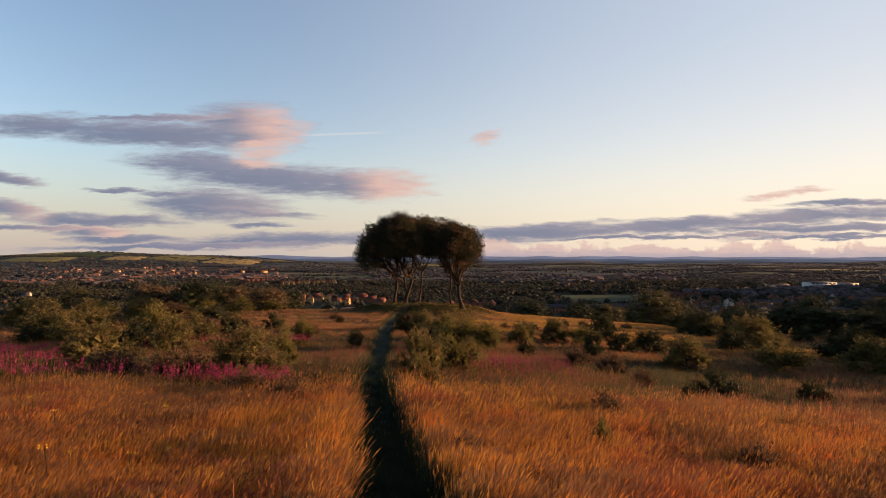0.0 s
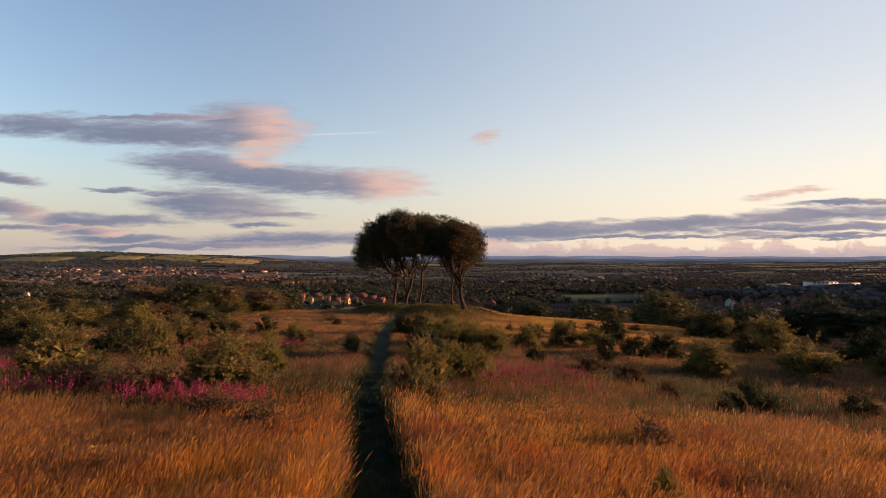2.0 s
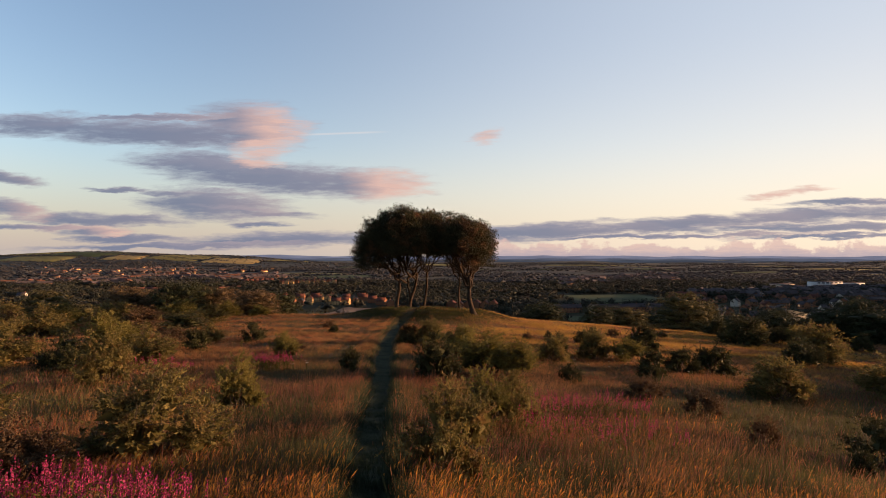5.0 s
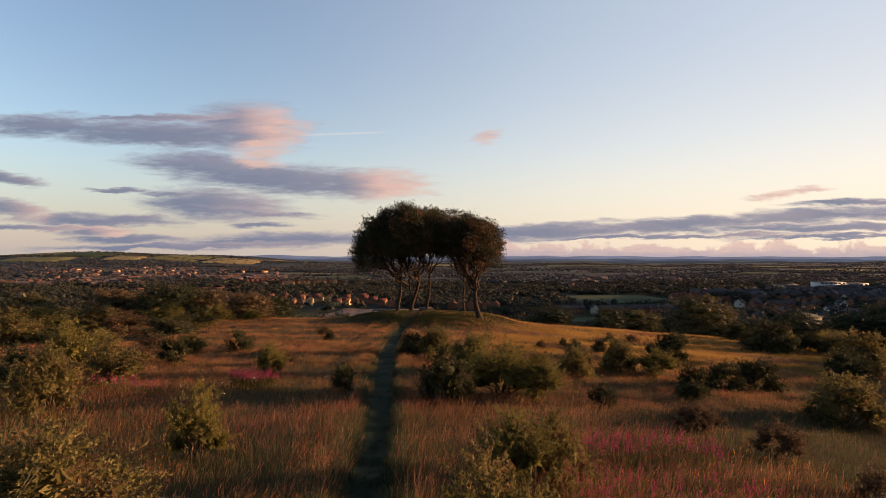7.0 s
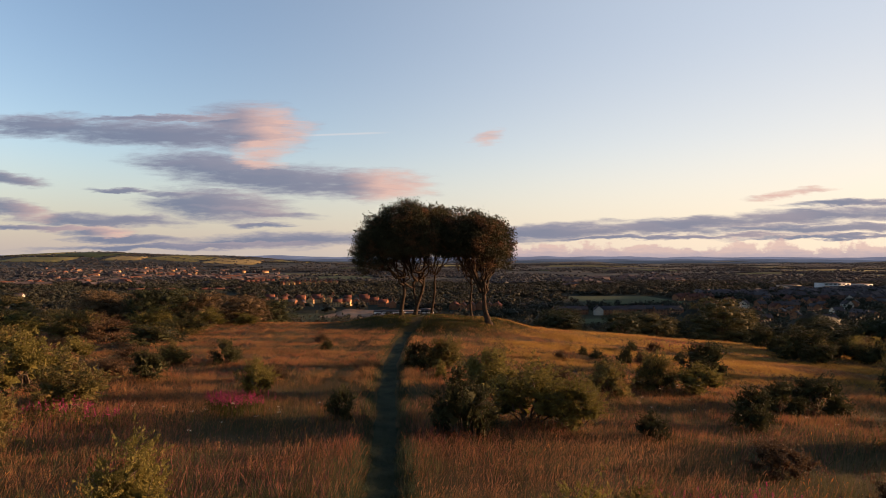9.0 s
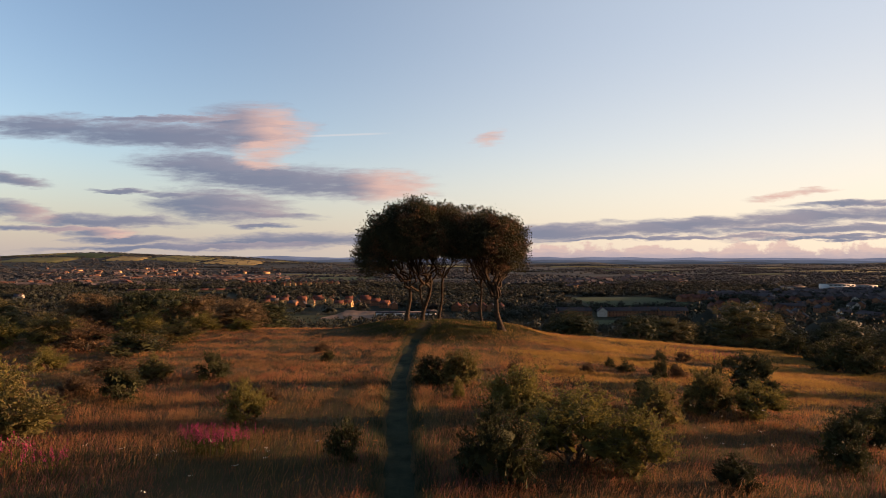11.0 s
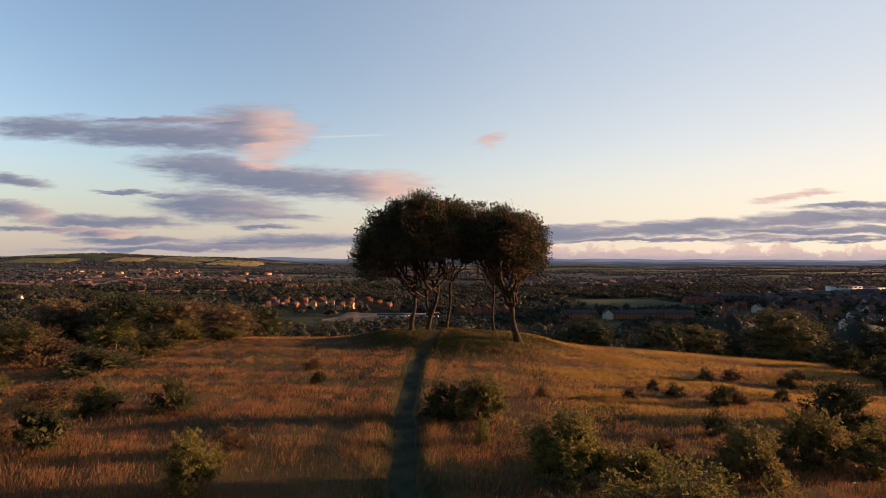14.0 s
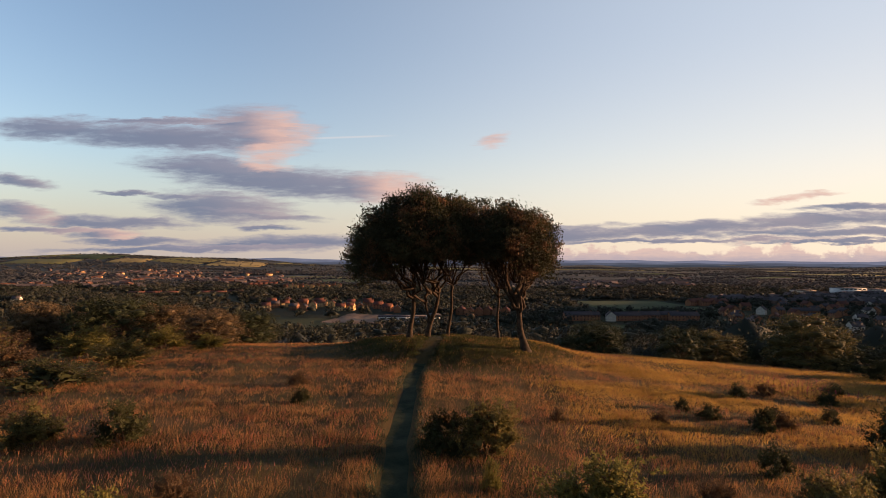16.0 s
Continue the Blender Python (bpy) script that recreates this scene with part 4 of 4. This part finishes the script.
F_GREEN = field_material("pasture", (0.036, 0.054, 0.022), (0.066, 0.084, 0.034))
# a darker pasture: the bank's shadow is put into its colour
F_SHADED_BANK = field_material("shaded_bank", (0.026, 0.034, 0.014), (0.055, 0.060, 0.024))
F_STRAW = field_material("ripe_corn", (0.30, 0.22, 0.08), (0.42, 0.31, 0.12))
F_OLIVE = field_material("hay_meadow", (0.13, 0.13, 0.045), (0.22, 0.19, 0.07))
F_SAND = field_material("bare_building_ground", (0.16, 0.105, 0.072), (0.28, 0.195, 0.135))
FIELDS = []


def field(x, y, wide, deep, turn, material, label, heaps=0.0):
    """A field laid over the land."""
    FIELDS.append((x, y, wide / 2, deep / 2, radians(turn)))
    n = 14
    u, v = np.meshgrid(np.linspace(-wide / 2, wide / 2, n), np.linspace(-deep / 2, deep / 2, n), indexing="ij")
    c, s = math.cos(radians(turn)), math.sin(radians(turn))
    gx, gy = x + u * c - v * s, y + u * s + v * c
    lift = 0.25 + max(0.0, y - 500) * 0.0016
    gz = ground_z(gx, gy) + lift + heaps * np.random.RandomState(8).uniform(0, 1, gx.shape) ** 2
    edge = (np.abs(u) > wide / 2 - 0.1) | (np.abs(v) > deep / 2 - 0.1)
    gz = np.where(edge, gz - lift - 0.6, gz)
    i, j = np.meshgrid(np.arange(n - 1), np.arange(n - 1), indexing="ij")
    a = (i * n + j).ravel()
    me = mesh_np("field", np.stack([gx, gy, gz], -1).reshape(-1, 3), np.stack([a, a + n, a + n + 1, a + 1], -1), material)
    return tagged(new("field", me), label, "field", "fields of the valley", "structure")


field(176, 585, 104, 140, 4, F_GREEN, "smooth green playing field among the trees")
field(-112, 418, 84, 70, -8, F_SHADED_BANK, "green pasture bank below the houses, coloured dark as in shadow")
field(96, 398, 46, 34, 5, F_GREEN, "green verge beside a terrace")
field(-55, 446, 66, 66, -6, F_SAND, "pale bare ground of a building site", 1.8)
for x, y, w, d, turn, mt in (
    (410, 1060, 190, 60, 6, F_OLIVE), (980, 1350, 300, 82, -4, F_OLIVE), (760, 1500, 260, 66, 8, F_GREEN), (1150, 1700, 380, 88, 3, F_OLIVE),
    (-230, 1150, 170, 200, 5, F_GREEN), (-330, 1400, 210, 143, -6, F_OLIVE), (560, 1900, 420, 110, 5, F_GREEN), (200, 1800, 300, 121, -5, F_GREEN),
    (1500, 2300, 560, 143, 4, F_OLIVE), (700, 2600, 500, 154, -3, F_OLIVE), (-250, 2150, 320, 143, 4, F_GREEN), (100, 2900, 480, 143, 2, F_OLIVE),
):
    field(x, y, w, d, turn, mt, "open farmland between hedges in the valley")
for x, y, w, d, turn, mt in (
    (-1850, 2560, 240, 300, 5, F_OLIVE), (-1560, 2500, 250, 260, -4, F_GREEN), (-1330, 2380, 150, 170, 8, F_STRAW), (-1130, 2480, 220, 260, -5, F_OLIVE),
    (-900, 2420, 230, 260, 4, F_STRAW), (-1620, 2250, 260, 180, 3, F_OLIVE), (-2150, 2500, 260, 300, -3, F_GREEN), (-700, 2600, 200, 200, 0, F_OLIVE),
):
    field(x, y, w, d, turn, mt, "sunlit hillside field bounded by hedges")


# ---------------------------------------------------------------- houses
M_BRICK = surface("red_brick", (0.17, 0.075, 0.042), (0.29, 0.14, 0.08), 1.2, 0.9, 0.2, 9.0)
M_BUFF = surface("buff_brick", (0.42, 0.27, 0.12), (0.56, 0.38, 0.19), 1.2, 0.9, 0.2, 9.0)
M_RENDER = surface("pale_render", (0.38, 0.34, 0.29), (0.55, 0.50, 0.43), 0.8, 0.9, 0.1, 9.0)
M_TILE = surface("clay_roof_tile", (0.070, 0.032, 0.026), (0.140, 0.058, 0.042), 1.5, 0.85, 0.3, 7.0)
M_SLATE = surface("grey_roof_tile", (0.046, 0.040, 0.044), (0.095, 0.080, 0.084), 1.5, 0.8, 0.3, 7.0)
M_GLASS = surface("window_glass", (0.02, 0.025, 0.03), (0.04, 0.045, 0.05), 1.0, 0.08, 0.0)
M_DOOR = surface("painted_door", (0.05, 0.04, 0.04), (0.16, 0.08, 0.06), 2.0, 0.6, 0.1)
M_WHITE = surface("white_cladding", (0.46, 0.46, 0.47), (0.62, 0.62, 0.62), 0.6, 0.6, 0.1, 5.0)


def box(b, x0, x1, y0, y1, z0, z1):
    v = [(x, y, z) for z in (z0, z1) for y in (y0, y1) for x in (x0, x1)]
    b.push(v, [(0, 2, 3, 1), (4, 5, 7, 6), (0, 1, 5, 4), (1, 3, 7, 5), (3, 2, 6, 7), (2, 0, 4, 6)])


def house(wall_m, roof_m, long, deep, eaves, rise, label, storeys=2, bays=3):
    """A pitched-roof house: gabled walls, overhanging roof, chimney, windows and door. Ridge along x."""
    root = tagged(new("house"), label, "house", "houses of the town")
    lx, ly, top = long / 2, deep / 2, eaves + rise
    b = Builder()
    v = [(x, y, z) for x in (-lx, lx) for y, z in ((-ly, -1.5), (-ly, eaves), (0, top), (ly, eaves), (ly, -1.5))]
    q = [(0, 1, 6, 5), (3, 4, 9, 8), (1, 2, 7, 6), (2, 3, 8, 7), (0, 4, 3, 1), (1, 3, 2, 2), (5, 6, 8, 9), (6, 7, 8, 8)]
    me = bpy.data.meshes.new("wall")
    me.from_pydata(v, [], [tuple(dict.fromkeys(f)) for f in q])
    me.materials.append(wall_m)
    part("wall", me, root)
    o, th = 0.35, 0.22
    r = Builder()
    for s in (-1, 1):
        drop = rise / ly * o
        v = [(x, y, z + k) for k in (0.03, th) for x in (-lx - o, lx + o) for y, z in ((0, top), (s * (ly + o), eaves - drop))]
        r.push(v, [(0, 1, 3, 2), (4, 6, 7, 5), (0, 2, 6, 4), (1, 5, 7, 3), (0, 4, 5, 1), (2, 3, 7, 6)])
    roof = part("roof", r.mesh("roof", roof_m), root)
    c = Builder()
    box(c, lx - 1.1, lx - 0.4, -0.35, 0.35, top - 0.8, top + 1.0)
    part("chimney", c.mesh("chimney", M_BRICK), roof)
    w = Builder()
    box(w, -0.55, 0.55, -0.06, 0.06, -0.6, 0.6)
    pane = w.mesh("window", M_GLASS)
    for side in (-1, 1):
        for f in range(storeys):
            for k in range(bays):
                if f == 0 and k == bays // 2 and side < 0:
                    continue
                win = part("window", pane, root)
                win.location = ((k + 0.5) * long / bays - lx, side * (ly + 0.02), 1.4 + f * 2.6)
    for f in range(storeys):
        win = part("window", pane, root)
        win.matrix_basis = pose(lx + 0.02, ly * 0.3, 1.4 + f * 2.6, 0, 0, 90)
    dr = Builder()
    box(dr, -0.5, 0.5, -0.06, 0.06, 0, 2.1)
    door = part("door", dr.mesh("door", M_DOOR), root)
    door.location = ((bays // 2 + 0.5) * long / bays - lx, -ly - 0.02, 0.05)
    return root


KINDS = [
    house(M_BUFF, M_TILE, 9, 7.5, 5.2, 3.2, "buff brick house with an orange tiled roof"),
    house(M_BRICK, M_TILE, 10, 8, 5.2, 3.4, "red brick house with a clay tiled roof"),
    house(M_BRICK, M_SLATE, 9, 7.5, 5.0, 3.0, "red brick house with a grey roof"),
    house(M_RENDER, M_SLATE, 9, 8, 5.4, 3.6, "pale rendered house with a steep grey roof"),
    house(M_BRICK, M_SLATE, 26, 8, 5.2, 3.2, "long brick terrace under one grey roof", bays=8),
    house(M_BUFF, M_TILE, 24, 8, 2.9, 2.6, "low terrace of bungalows with orange roofs", 1, bays=8),
]
HOMES = []


def put_house(kind, x, y, turn):
    HOMES.append((x, y, 9 if kind < 4 else 16))
    copy_thing(KINDS[kind], pose(x, y, float(ground_z(x, y)) + 0.1, 0, 0, turn) @ Matrix.Diagonal((0.80, 0.80, 0.74, 1)))


rng = np.random.RandomState(19)


def spot(px, depth):
    """A place by its slope across the view from the hill's brow and its distance."""
    return -3.1 + depth * px, 30.7 + depth


# new houses below the mound
for k in range(15):
    x, y = spot(-0.325 + k * 0.0165, 500 + 26 * math.sin(k * 1.3) + rng.uniform(-14, 14))
    put_house(rng.choice([0, 0, 1, 2]), x, y, rng.choice([8, 95, 20, -12]) + rng.uniform(-8, 8))
for k in range(7):
    x, y = spot(-0.315 + k * 0.028, 548 + 12 * math.sin(k * 2.1))
    put_house(rng.choice([0, 1, 1]), x, y, rng.choice([5, 90]) + rng.uniform(-8, 8))
for k in range(6):
    x, y = spot(0.018 + k * 0.0155, 452 + rng.uniform(-6, 6))
    put_house(1, x, y, 80 + rng.uniform(-10, 10))
for k in range(11):
    x, y = spot(-0.290 + k * 0.0094, 838 + k * 3)
    put_house(0 if k % 3 else 1, x, y, 75 + rng.uniform(-6, 6))
for k in range(6):
    x, y = spot(-0.355 + k * 0.009, 860 + k * 4)
    put_house(1, x, y, 12)
for px, d in ((-0.555, 690), (-0.525, 692), (-0.495, 695), (-0.435, 700), (-0.41, 700), (-0.38, 720)):
    put_house(5, *spot(px, d), 6)
put_house(3, *spot(-0.770, 545), 10)
# terraces and closes east of the mound
for px, d, kind, turn in ((0.222, 414, 4, 8), (0.250, 416, 2, 8), (0.279, 410, 3, 84), (0.305, 412, 4, 6), (0.338, 414, 4, 4), (0.372, 416, 4, 2), (0.405, 412, 4, 2)):
    put_house(kind, *spot(px, d), turn)
for k in range(8):
    put_house(1, *spot(0.418 + 0.008 * k, 550 + 9 * (k % 3)), rng.uniform(0, 40))
for k in range(58):
    px, d = rng.uniform(0.46, 0.80), rng.uniform(330, 560)
    x, y = spot(px, d)
    if all((x - a) ** 2 + (y - b) ** 2 > 15**2 for a, b, _ in HOMES):
        put_house(int(rng.choice([2, 2, 2, 2, 1, 4, 3])), x, y, rng.choice([5, 95, 50]) + rng.uniform(-6, 6))
for i, ob in enumerate(KINDS):
    x, y = 520 + 34 * i, 500 + 8 * i
    HOMES.append((x, y, 16))
    ob.matrix_basis = pose(x, y, float(ground_z(x, y)) + 0.1, 0, 0, 12)


def hall(name, x, y, turn, long, deep, high, floors, label, material=None):
    """A flat-roofed block with bands of glass and a parapet."""
    root = tagged(new(name), label, "building", kind="")
    root.matrix_basis = pose(x, y, float(ground_z(x, y)), 0, 0, turn)
    b = Builder()
    box(b, -long / 2, long / 2, -deep / 2, deep / 2, -1.5, high)
    part("wall", b.mesh("wall", material or M_WHITE), root)
    b = Builder()
    box(b, -long / 2 - 0.3, long / 2 + 0.3, -deep / 2 - 0.3, deep / 2 + 0.3, high, high + 0.5)
    part("roof", b.mesh("roof", M_SLATE), root)
    n = max(3, int(long / 6))
    b = Builder()
    box(b, -2.0, 2.0, -0.06, 0.06, -0.8, 0.8)
    pane = b.mesh("window", M_GLASS)
    for f in range(floors):
        for k in range(n):
            w = part("window", pane, root)
            w.location = ((k + 0.5) * long / n - long / 2, -deep / 2 - 0.02, 1.9 + f * high / floors)
    HOMES.append((x, y, long * 0.55))
    return root


hall("school_building", *spot(0.690, 742), 4, 36, 18, 9.5, 3, "white flat-roofed school block of three storeys")
hall("school_building", *spot(0.736, 752), 4, 26, 18, 7.5, 2, "white flat-roofed school wing of two storeys")
hall("school_building", *spot(0.612, 770), 2, 26, 16, 5, 1, "long low grey school wing", M_RENDER)
hall("site_shed", *spot(-0.085, 404), 3, 34, 9, 3.4, 1, "long white shed beside the building site")
hall("site_office", *spot(-0.031, 398), 10, 9, 7, 5.2, 2, "white boxy site office in evening sun")
hall("site_shed", *spot(-0.055, 402), -6, 11, 6, 3.2, 1, "white cabin beside the building site")


# darker brick for the far town: the trees' shade is in its colour
M_FARBRICK = surface("shaded_brick", (0.10, 0.062, 0.048), (0.19, 0.115, 0.085), 0.5, 0.9, 0.0, 4.0)
M_FARTILE = surface("far_roof_tile", (0.09, 0.045, 0.032), (0.17, 0.08, 0.055), 0.5, 0.9, 0.0, 4.0)


def far_town(name, count, seed, wall_m, roof_m, zones, label):
    """Distant roofs and walls, too many and small to tell apart."""
    rng = np.random.RandomState(seed)
    walls, roofs = Builder(), Builder()
    for k in range(count):
        p0, p1, d0, d1 = zones[k % len(zones)]
        x, y = spot(rng.uniform(p0, p1), rng.uniform(d0, d1))
        y = y + 14 * math.sin(x / 37)
        z, a = float(ground_z(x, y)), rng.choice([0.1, 1.6, 0.7]) + rng.uniform(-0.1, 0.1)
        l, w, h, r = rng.choice([4, 5, 9]), 3.4, rng.uniform(3.6, 5.2), rng.uniform(2.0, 3.0)
        c, s = math.cos(a), math.sin(a)

        def at(u, v, up):
            return (x + u * c - v * s, y + u * s + v * c, z + up)

        walls.push([at(-l, -w, -1), at(l, -w, -1), at(l, w, -1), at(-l, w, -1), at(-l, -w, h), at(l, -w, h), at(l, w, h), at(-l, w, h)], [(0, 1, 5, 4), (1, 2, 6, 5), (2, 3, 7, 6), (3, 0, 4, 7)])
        roofs.push([at(-l - 0.3, -w - 0.4, h - 0.2), at(l + 0.3, -w - 0.4, h - 0.2), at(l + 0.3, w + 0.4, h - 0.2), at(-l - 0.3, w + 0.4, h - 0.2), at(-l - 0.3, 0, h + r), at(l + 0.3, 0, h + r)],
                   [(0, 1, 5, 4), (3, 4, 5, 2), (0, 4, 3, 3), (1, 2, 5, 5)])
    root = tagged(new(name), label, "houses", kind="stuff")
    part("wall", walls.mesh("wall", wall_m), root)
    me = bpy.data.meshes.new("roof")
    me.from_pydata([tuple(p) for v in roofs.v for p in v], [], [tuple(dict.fromkeys(int(i) for i in f)) for q in roofs.f for f in q])
    me.materials.append(roof_m)
    part("roof", me, root)


WEST_TOWN = [(-0.74, -0.30, 1000, 1350), (-0.72, -0.45, 1350, 2000), (-0.46, -0.28, 900, 1150), (-0.55, -0.30, 1150, 1700), (-0.80, -0.55, 780, 1000)]
EAST_TOWN = [(0.205, 0.30, 800, 1250), (0.30, 0.42, 900, 1500), (0.46, 0.80, 560, 640), (0.55, 0.80, 640, 720)]
far_town("distant_houses", 60, 61, M_BUFF, M_FARTILE, WEST_TOWN, "distant sunlit brick houses with tiled roofs across the valley")
far_town("distant_houses", 280, 62, M_FARBRICK, M_SLATE, WEST_TOWN, "distant brick houses with grey roofs across the valley")
far_town("distant_houses", 240, 63, M_FARBRICK, M_SLATE, EAST_TOWN, "distant dark roofs among the trees of the valley")


# ---------------------------------------------------------------- woods of the valley
def woods(name, count, seed, d0, d1, quads, size, tall, label, material, cover):
    """Woodland: crowns of leaf sprays, joined."""
    rng = np.random.RandomState(seed)
    x, y = [], []
    while len(x) < count:
        d = math.sqrt(rng.uniform(d0 * d0, d1 * d1))
        px = rng.uniform(-0.88, 0.88)
        a, b = spot(px, d)
        thick = 0.5 + 0.5 * float(waves(a, b, cover, 91)) + 0.25 * float(waves(a, b, cover * 0.3, 92))
        if rng.uniform() > min(1.0, max(2.0 * thick - 0.25, 0.08)):
            continue
        if any((a - hx) ** 2 + (b - hy) ** 2 < (r + 3) ** 2 or (abs(a - hx + (b - hy) * px) < r * 0.8 and 0 < hy - b < 34) for hx, hy, r in HOMES):
            continue
        if any(abs((a - fx) * math.cos(t) + (b - fy) * math.sin(t)) < w and abs((b - fy) * math.cos(t) - (a - fx) * math.sin(t)) < h for fx, fy, w, h, t in FIELDS):
            continue
        x.append(a), y.append(b)
    x, y = np.array(x), np.array(y)
    z = ground_z(x, y)
    h = tall * rng.uniform(0.5, 1.5, count)
    r = h * rng.uniform(0.45, 0.7, count) * (1.1 if d1 < 400 else 1.2)
    mid = np.stack([x, y, z + h * 0.52], -1)[:, None]
    ext = np.stack([r, r, h * 0.48], -1)[:, None]
    d = unit(rng.normal(size=(count, quads, 3)) + [0, 0, 0.35])
    swell = 1 + 0.18 * np.sin(d[..., 0] * 5 + x[:, None]) + 0.15 * np.sin(d[..., 1] * 6 + y[:, None])
    v, f = leaf_tris((mid + d * ext * (swell * rng.uniform(0.78, 1.08, swell.shape))[..., None]).reshape(-1, 3), size, rng, 0.9, 0.0, d.reshape(-1, 3) * 0.5)
    bv, bf = BALL_V, BALL_F
    hull = mid + bv[None] * ext * (0.60 + 0.10 * np.sin(bv[None, :, 0] * 5 + x[:, None]) + 0.14 * np.sin(bv[None, :, 1] * 6 + y[:, None]) + 0.10 * rng.normal(size=(count, len(bv))))[..., None]
    hf = (bf[None] + (np.arange(count) * len(bv))[:, None, None]).reshape(-1, 3)
    tri = np.concatenate([f, hf + len(v)])
    return tagged(new(name, mesh_np(name, np.concatenate([v, hull.reshape(-1, 3)]), tri, material)), label, "woods", kind="stuff")


# blue-grey leaves: the haze of distance is mixed into their colour
M_WOODS_HAZED = leafy("hazed_woodland_leaf", (0.030, 0.034, 0.040), (0.056, 0.058, 0.060), 0.08, 0.01, warm=(0.058, 0.052, 0.048))
woods("valley_woods", 420, 201, 95, 300, 520, 0.42, 7.0, "dense mixed trees on the hill's lower slope", M_WOODS, 60)
woods("valley_woods", 8600, 202, 290, 900, 44, 1.1, 5.0, "wooded valley between the houses", M_WOODS, 150)


def belts(name, count, per, seed, label, material, zone=(-0.86, 0.86, 860, 3360)):
    """Far woods and hedges: long belts of crowns that lie across the plain."""
    rng = np.random.RandomState(seed)
    xs, ys = [], []
    for k in range(count):
        d = zone[2] + (zone[3] - zone[2]) * rng.uniform() ** 1.3
        x, y = spot(rng.uniform(*zone[:2]), d)
        a, long, deep = rng.normal() * 0.16, rng.uniform(90, 330) * (d / 1100) ** 0.6, rng.uniform(4, 34)
        u = rng.uniform(-1, 1, per) * long
        v = rng.normal(size=per) * deep + 12 * np.sin(u / 60 + k)
        xs.append(x + u * math.cos(a) - v * math.sin(a)), ys.append(y + u * math.sin(a) + v * math.cos(a))
    x, y = np.concatenate(xs), np.concatenate(ys)
    for fx, fy, w, h, t in FIELDS if count > 20 else []:
        out = (np.abs((x - fx) * math.cos(t) + (y - fy) * math.sin(t)) > w * 0.97) | (np.abs((y - fy) * math.cos(t) - (x - fx) * math.sin(t)) > h * 0.95)
        x, y = x[out], y[out]
    n = len(x)
    h = rng.uniform(3.0, 6.5, n)
    r = h * rng.uniform(0.8, 1.6, n)
    mid, ext = np.stack([x, y, ground_z(x, y) + h * 0.45], -1)[:, None], np.stack([r, r, h * 0.5], -1)[:, None]
    bv = np.array([(1, 0, 0), (0, 1, 0), (-1, 0, 0), (0, -1, 0), (0, 0, 1), (0, 0, -1.0)])
    bf = np.array([(0, 1, 4), (1, 2, 4), (2, 3, 4), (3, 0, 4), (1, 0, 5), (2, 1, 5), (3, 2, 5), (0, 3, 5)])
    hull = mid + bv[None] * ext * (0.8 + 0.2 * rng.normal(size=(n, 6)))[..., None]
    hf = (bf[None] + (np.arange(n) * 6)[:, None, None]).reshape(-1, 3)
    v, f = leaf_tris((mid + unit(rng.normal(size=(n, 13, 3)) + [0, 0, 0.4]) * ext).reshape(-1, 3), 1.9, rng, 0.9, 0.0)
    tri = np.concatenate([hf, f + 6 * n])
    return tagged(new(name, mesh_np(name, np.concatenate([hull.reshape(-1, 3), v]), tri, material)), label, "woods", kind="stuff")


belts("far_woods", 250, 84, 203, "distant belts of woodland and hedges across the plain", M_WOODS_HAZED)
belts("far_woods", 5, 130, 204, "dark wood on the shoulder of the long hill", M_WOODS_HAZED, (-0.50, -0.39, 2380, 2600))
belts("far_woods", 4, 130, 205, "dark wood on a rise in the plain", M_WOODS_HAZED, (-0.27, -0.16, 1500, 1900))


# ---------------------------------------------------------------- the farthest ridges, haze put in as a pale glow
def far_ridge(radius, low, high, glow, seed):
    m = bpy.data.materials.new("haze_glow")
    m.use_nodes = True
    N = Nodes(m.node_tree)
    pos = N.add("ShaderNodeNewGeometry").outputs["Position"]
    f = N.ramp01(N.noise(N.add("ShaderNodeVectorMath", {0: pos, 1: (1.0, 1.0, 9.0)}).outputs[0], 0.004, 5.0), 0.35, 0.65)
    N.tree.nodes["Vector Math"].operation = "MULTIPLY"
    # flat emission in place of haze; the land itself gives off no light
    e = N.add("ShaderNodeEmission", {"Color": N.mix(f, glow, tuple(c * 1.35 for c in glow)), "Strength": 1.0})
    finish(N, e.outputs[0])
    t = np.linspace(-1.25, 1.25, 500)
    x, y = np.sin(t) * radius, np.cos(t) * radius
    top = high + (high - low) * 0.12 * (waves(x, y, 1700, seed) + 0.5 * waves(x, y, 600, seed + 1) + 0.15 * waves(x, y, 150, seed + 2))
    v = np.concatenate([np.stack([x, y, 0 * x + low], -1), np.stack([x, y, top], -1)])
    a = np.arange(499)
    tagged(new("backdrop", mesh_np("backdrop", v, np.stack([a, a + 1, a + 501, a + 500], -1), m)), "low ridge on the horizon with haze put in as glow", "hills", kind="structure")


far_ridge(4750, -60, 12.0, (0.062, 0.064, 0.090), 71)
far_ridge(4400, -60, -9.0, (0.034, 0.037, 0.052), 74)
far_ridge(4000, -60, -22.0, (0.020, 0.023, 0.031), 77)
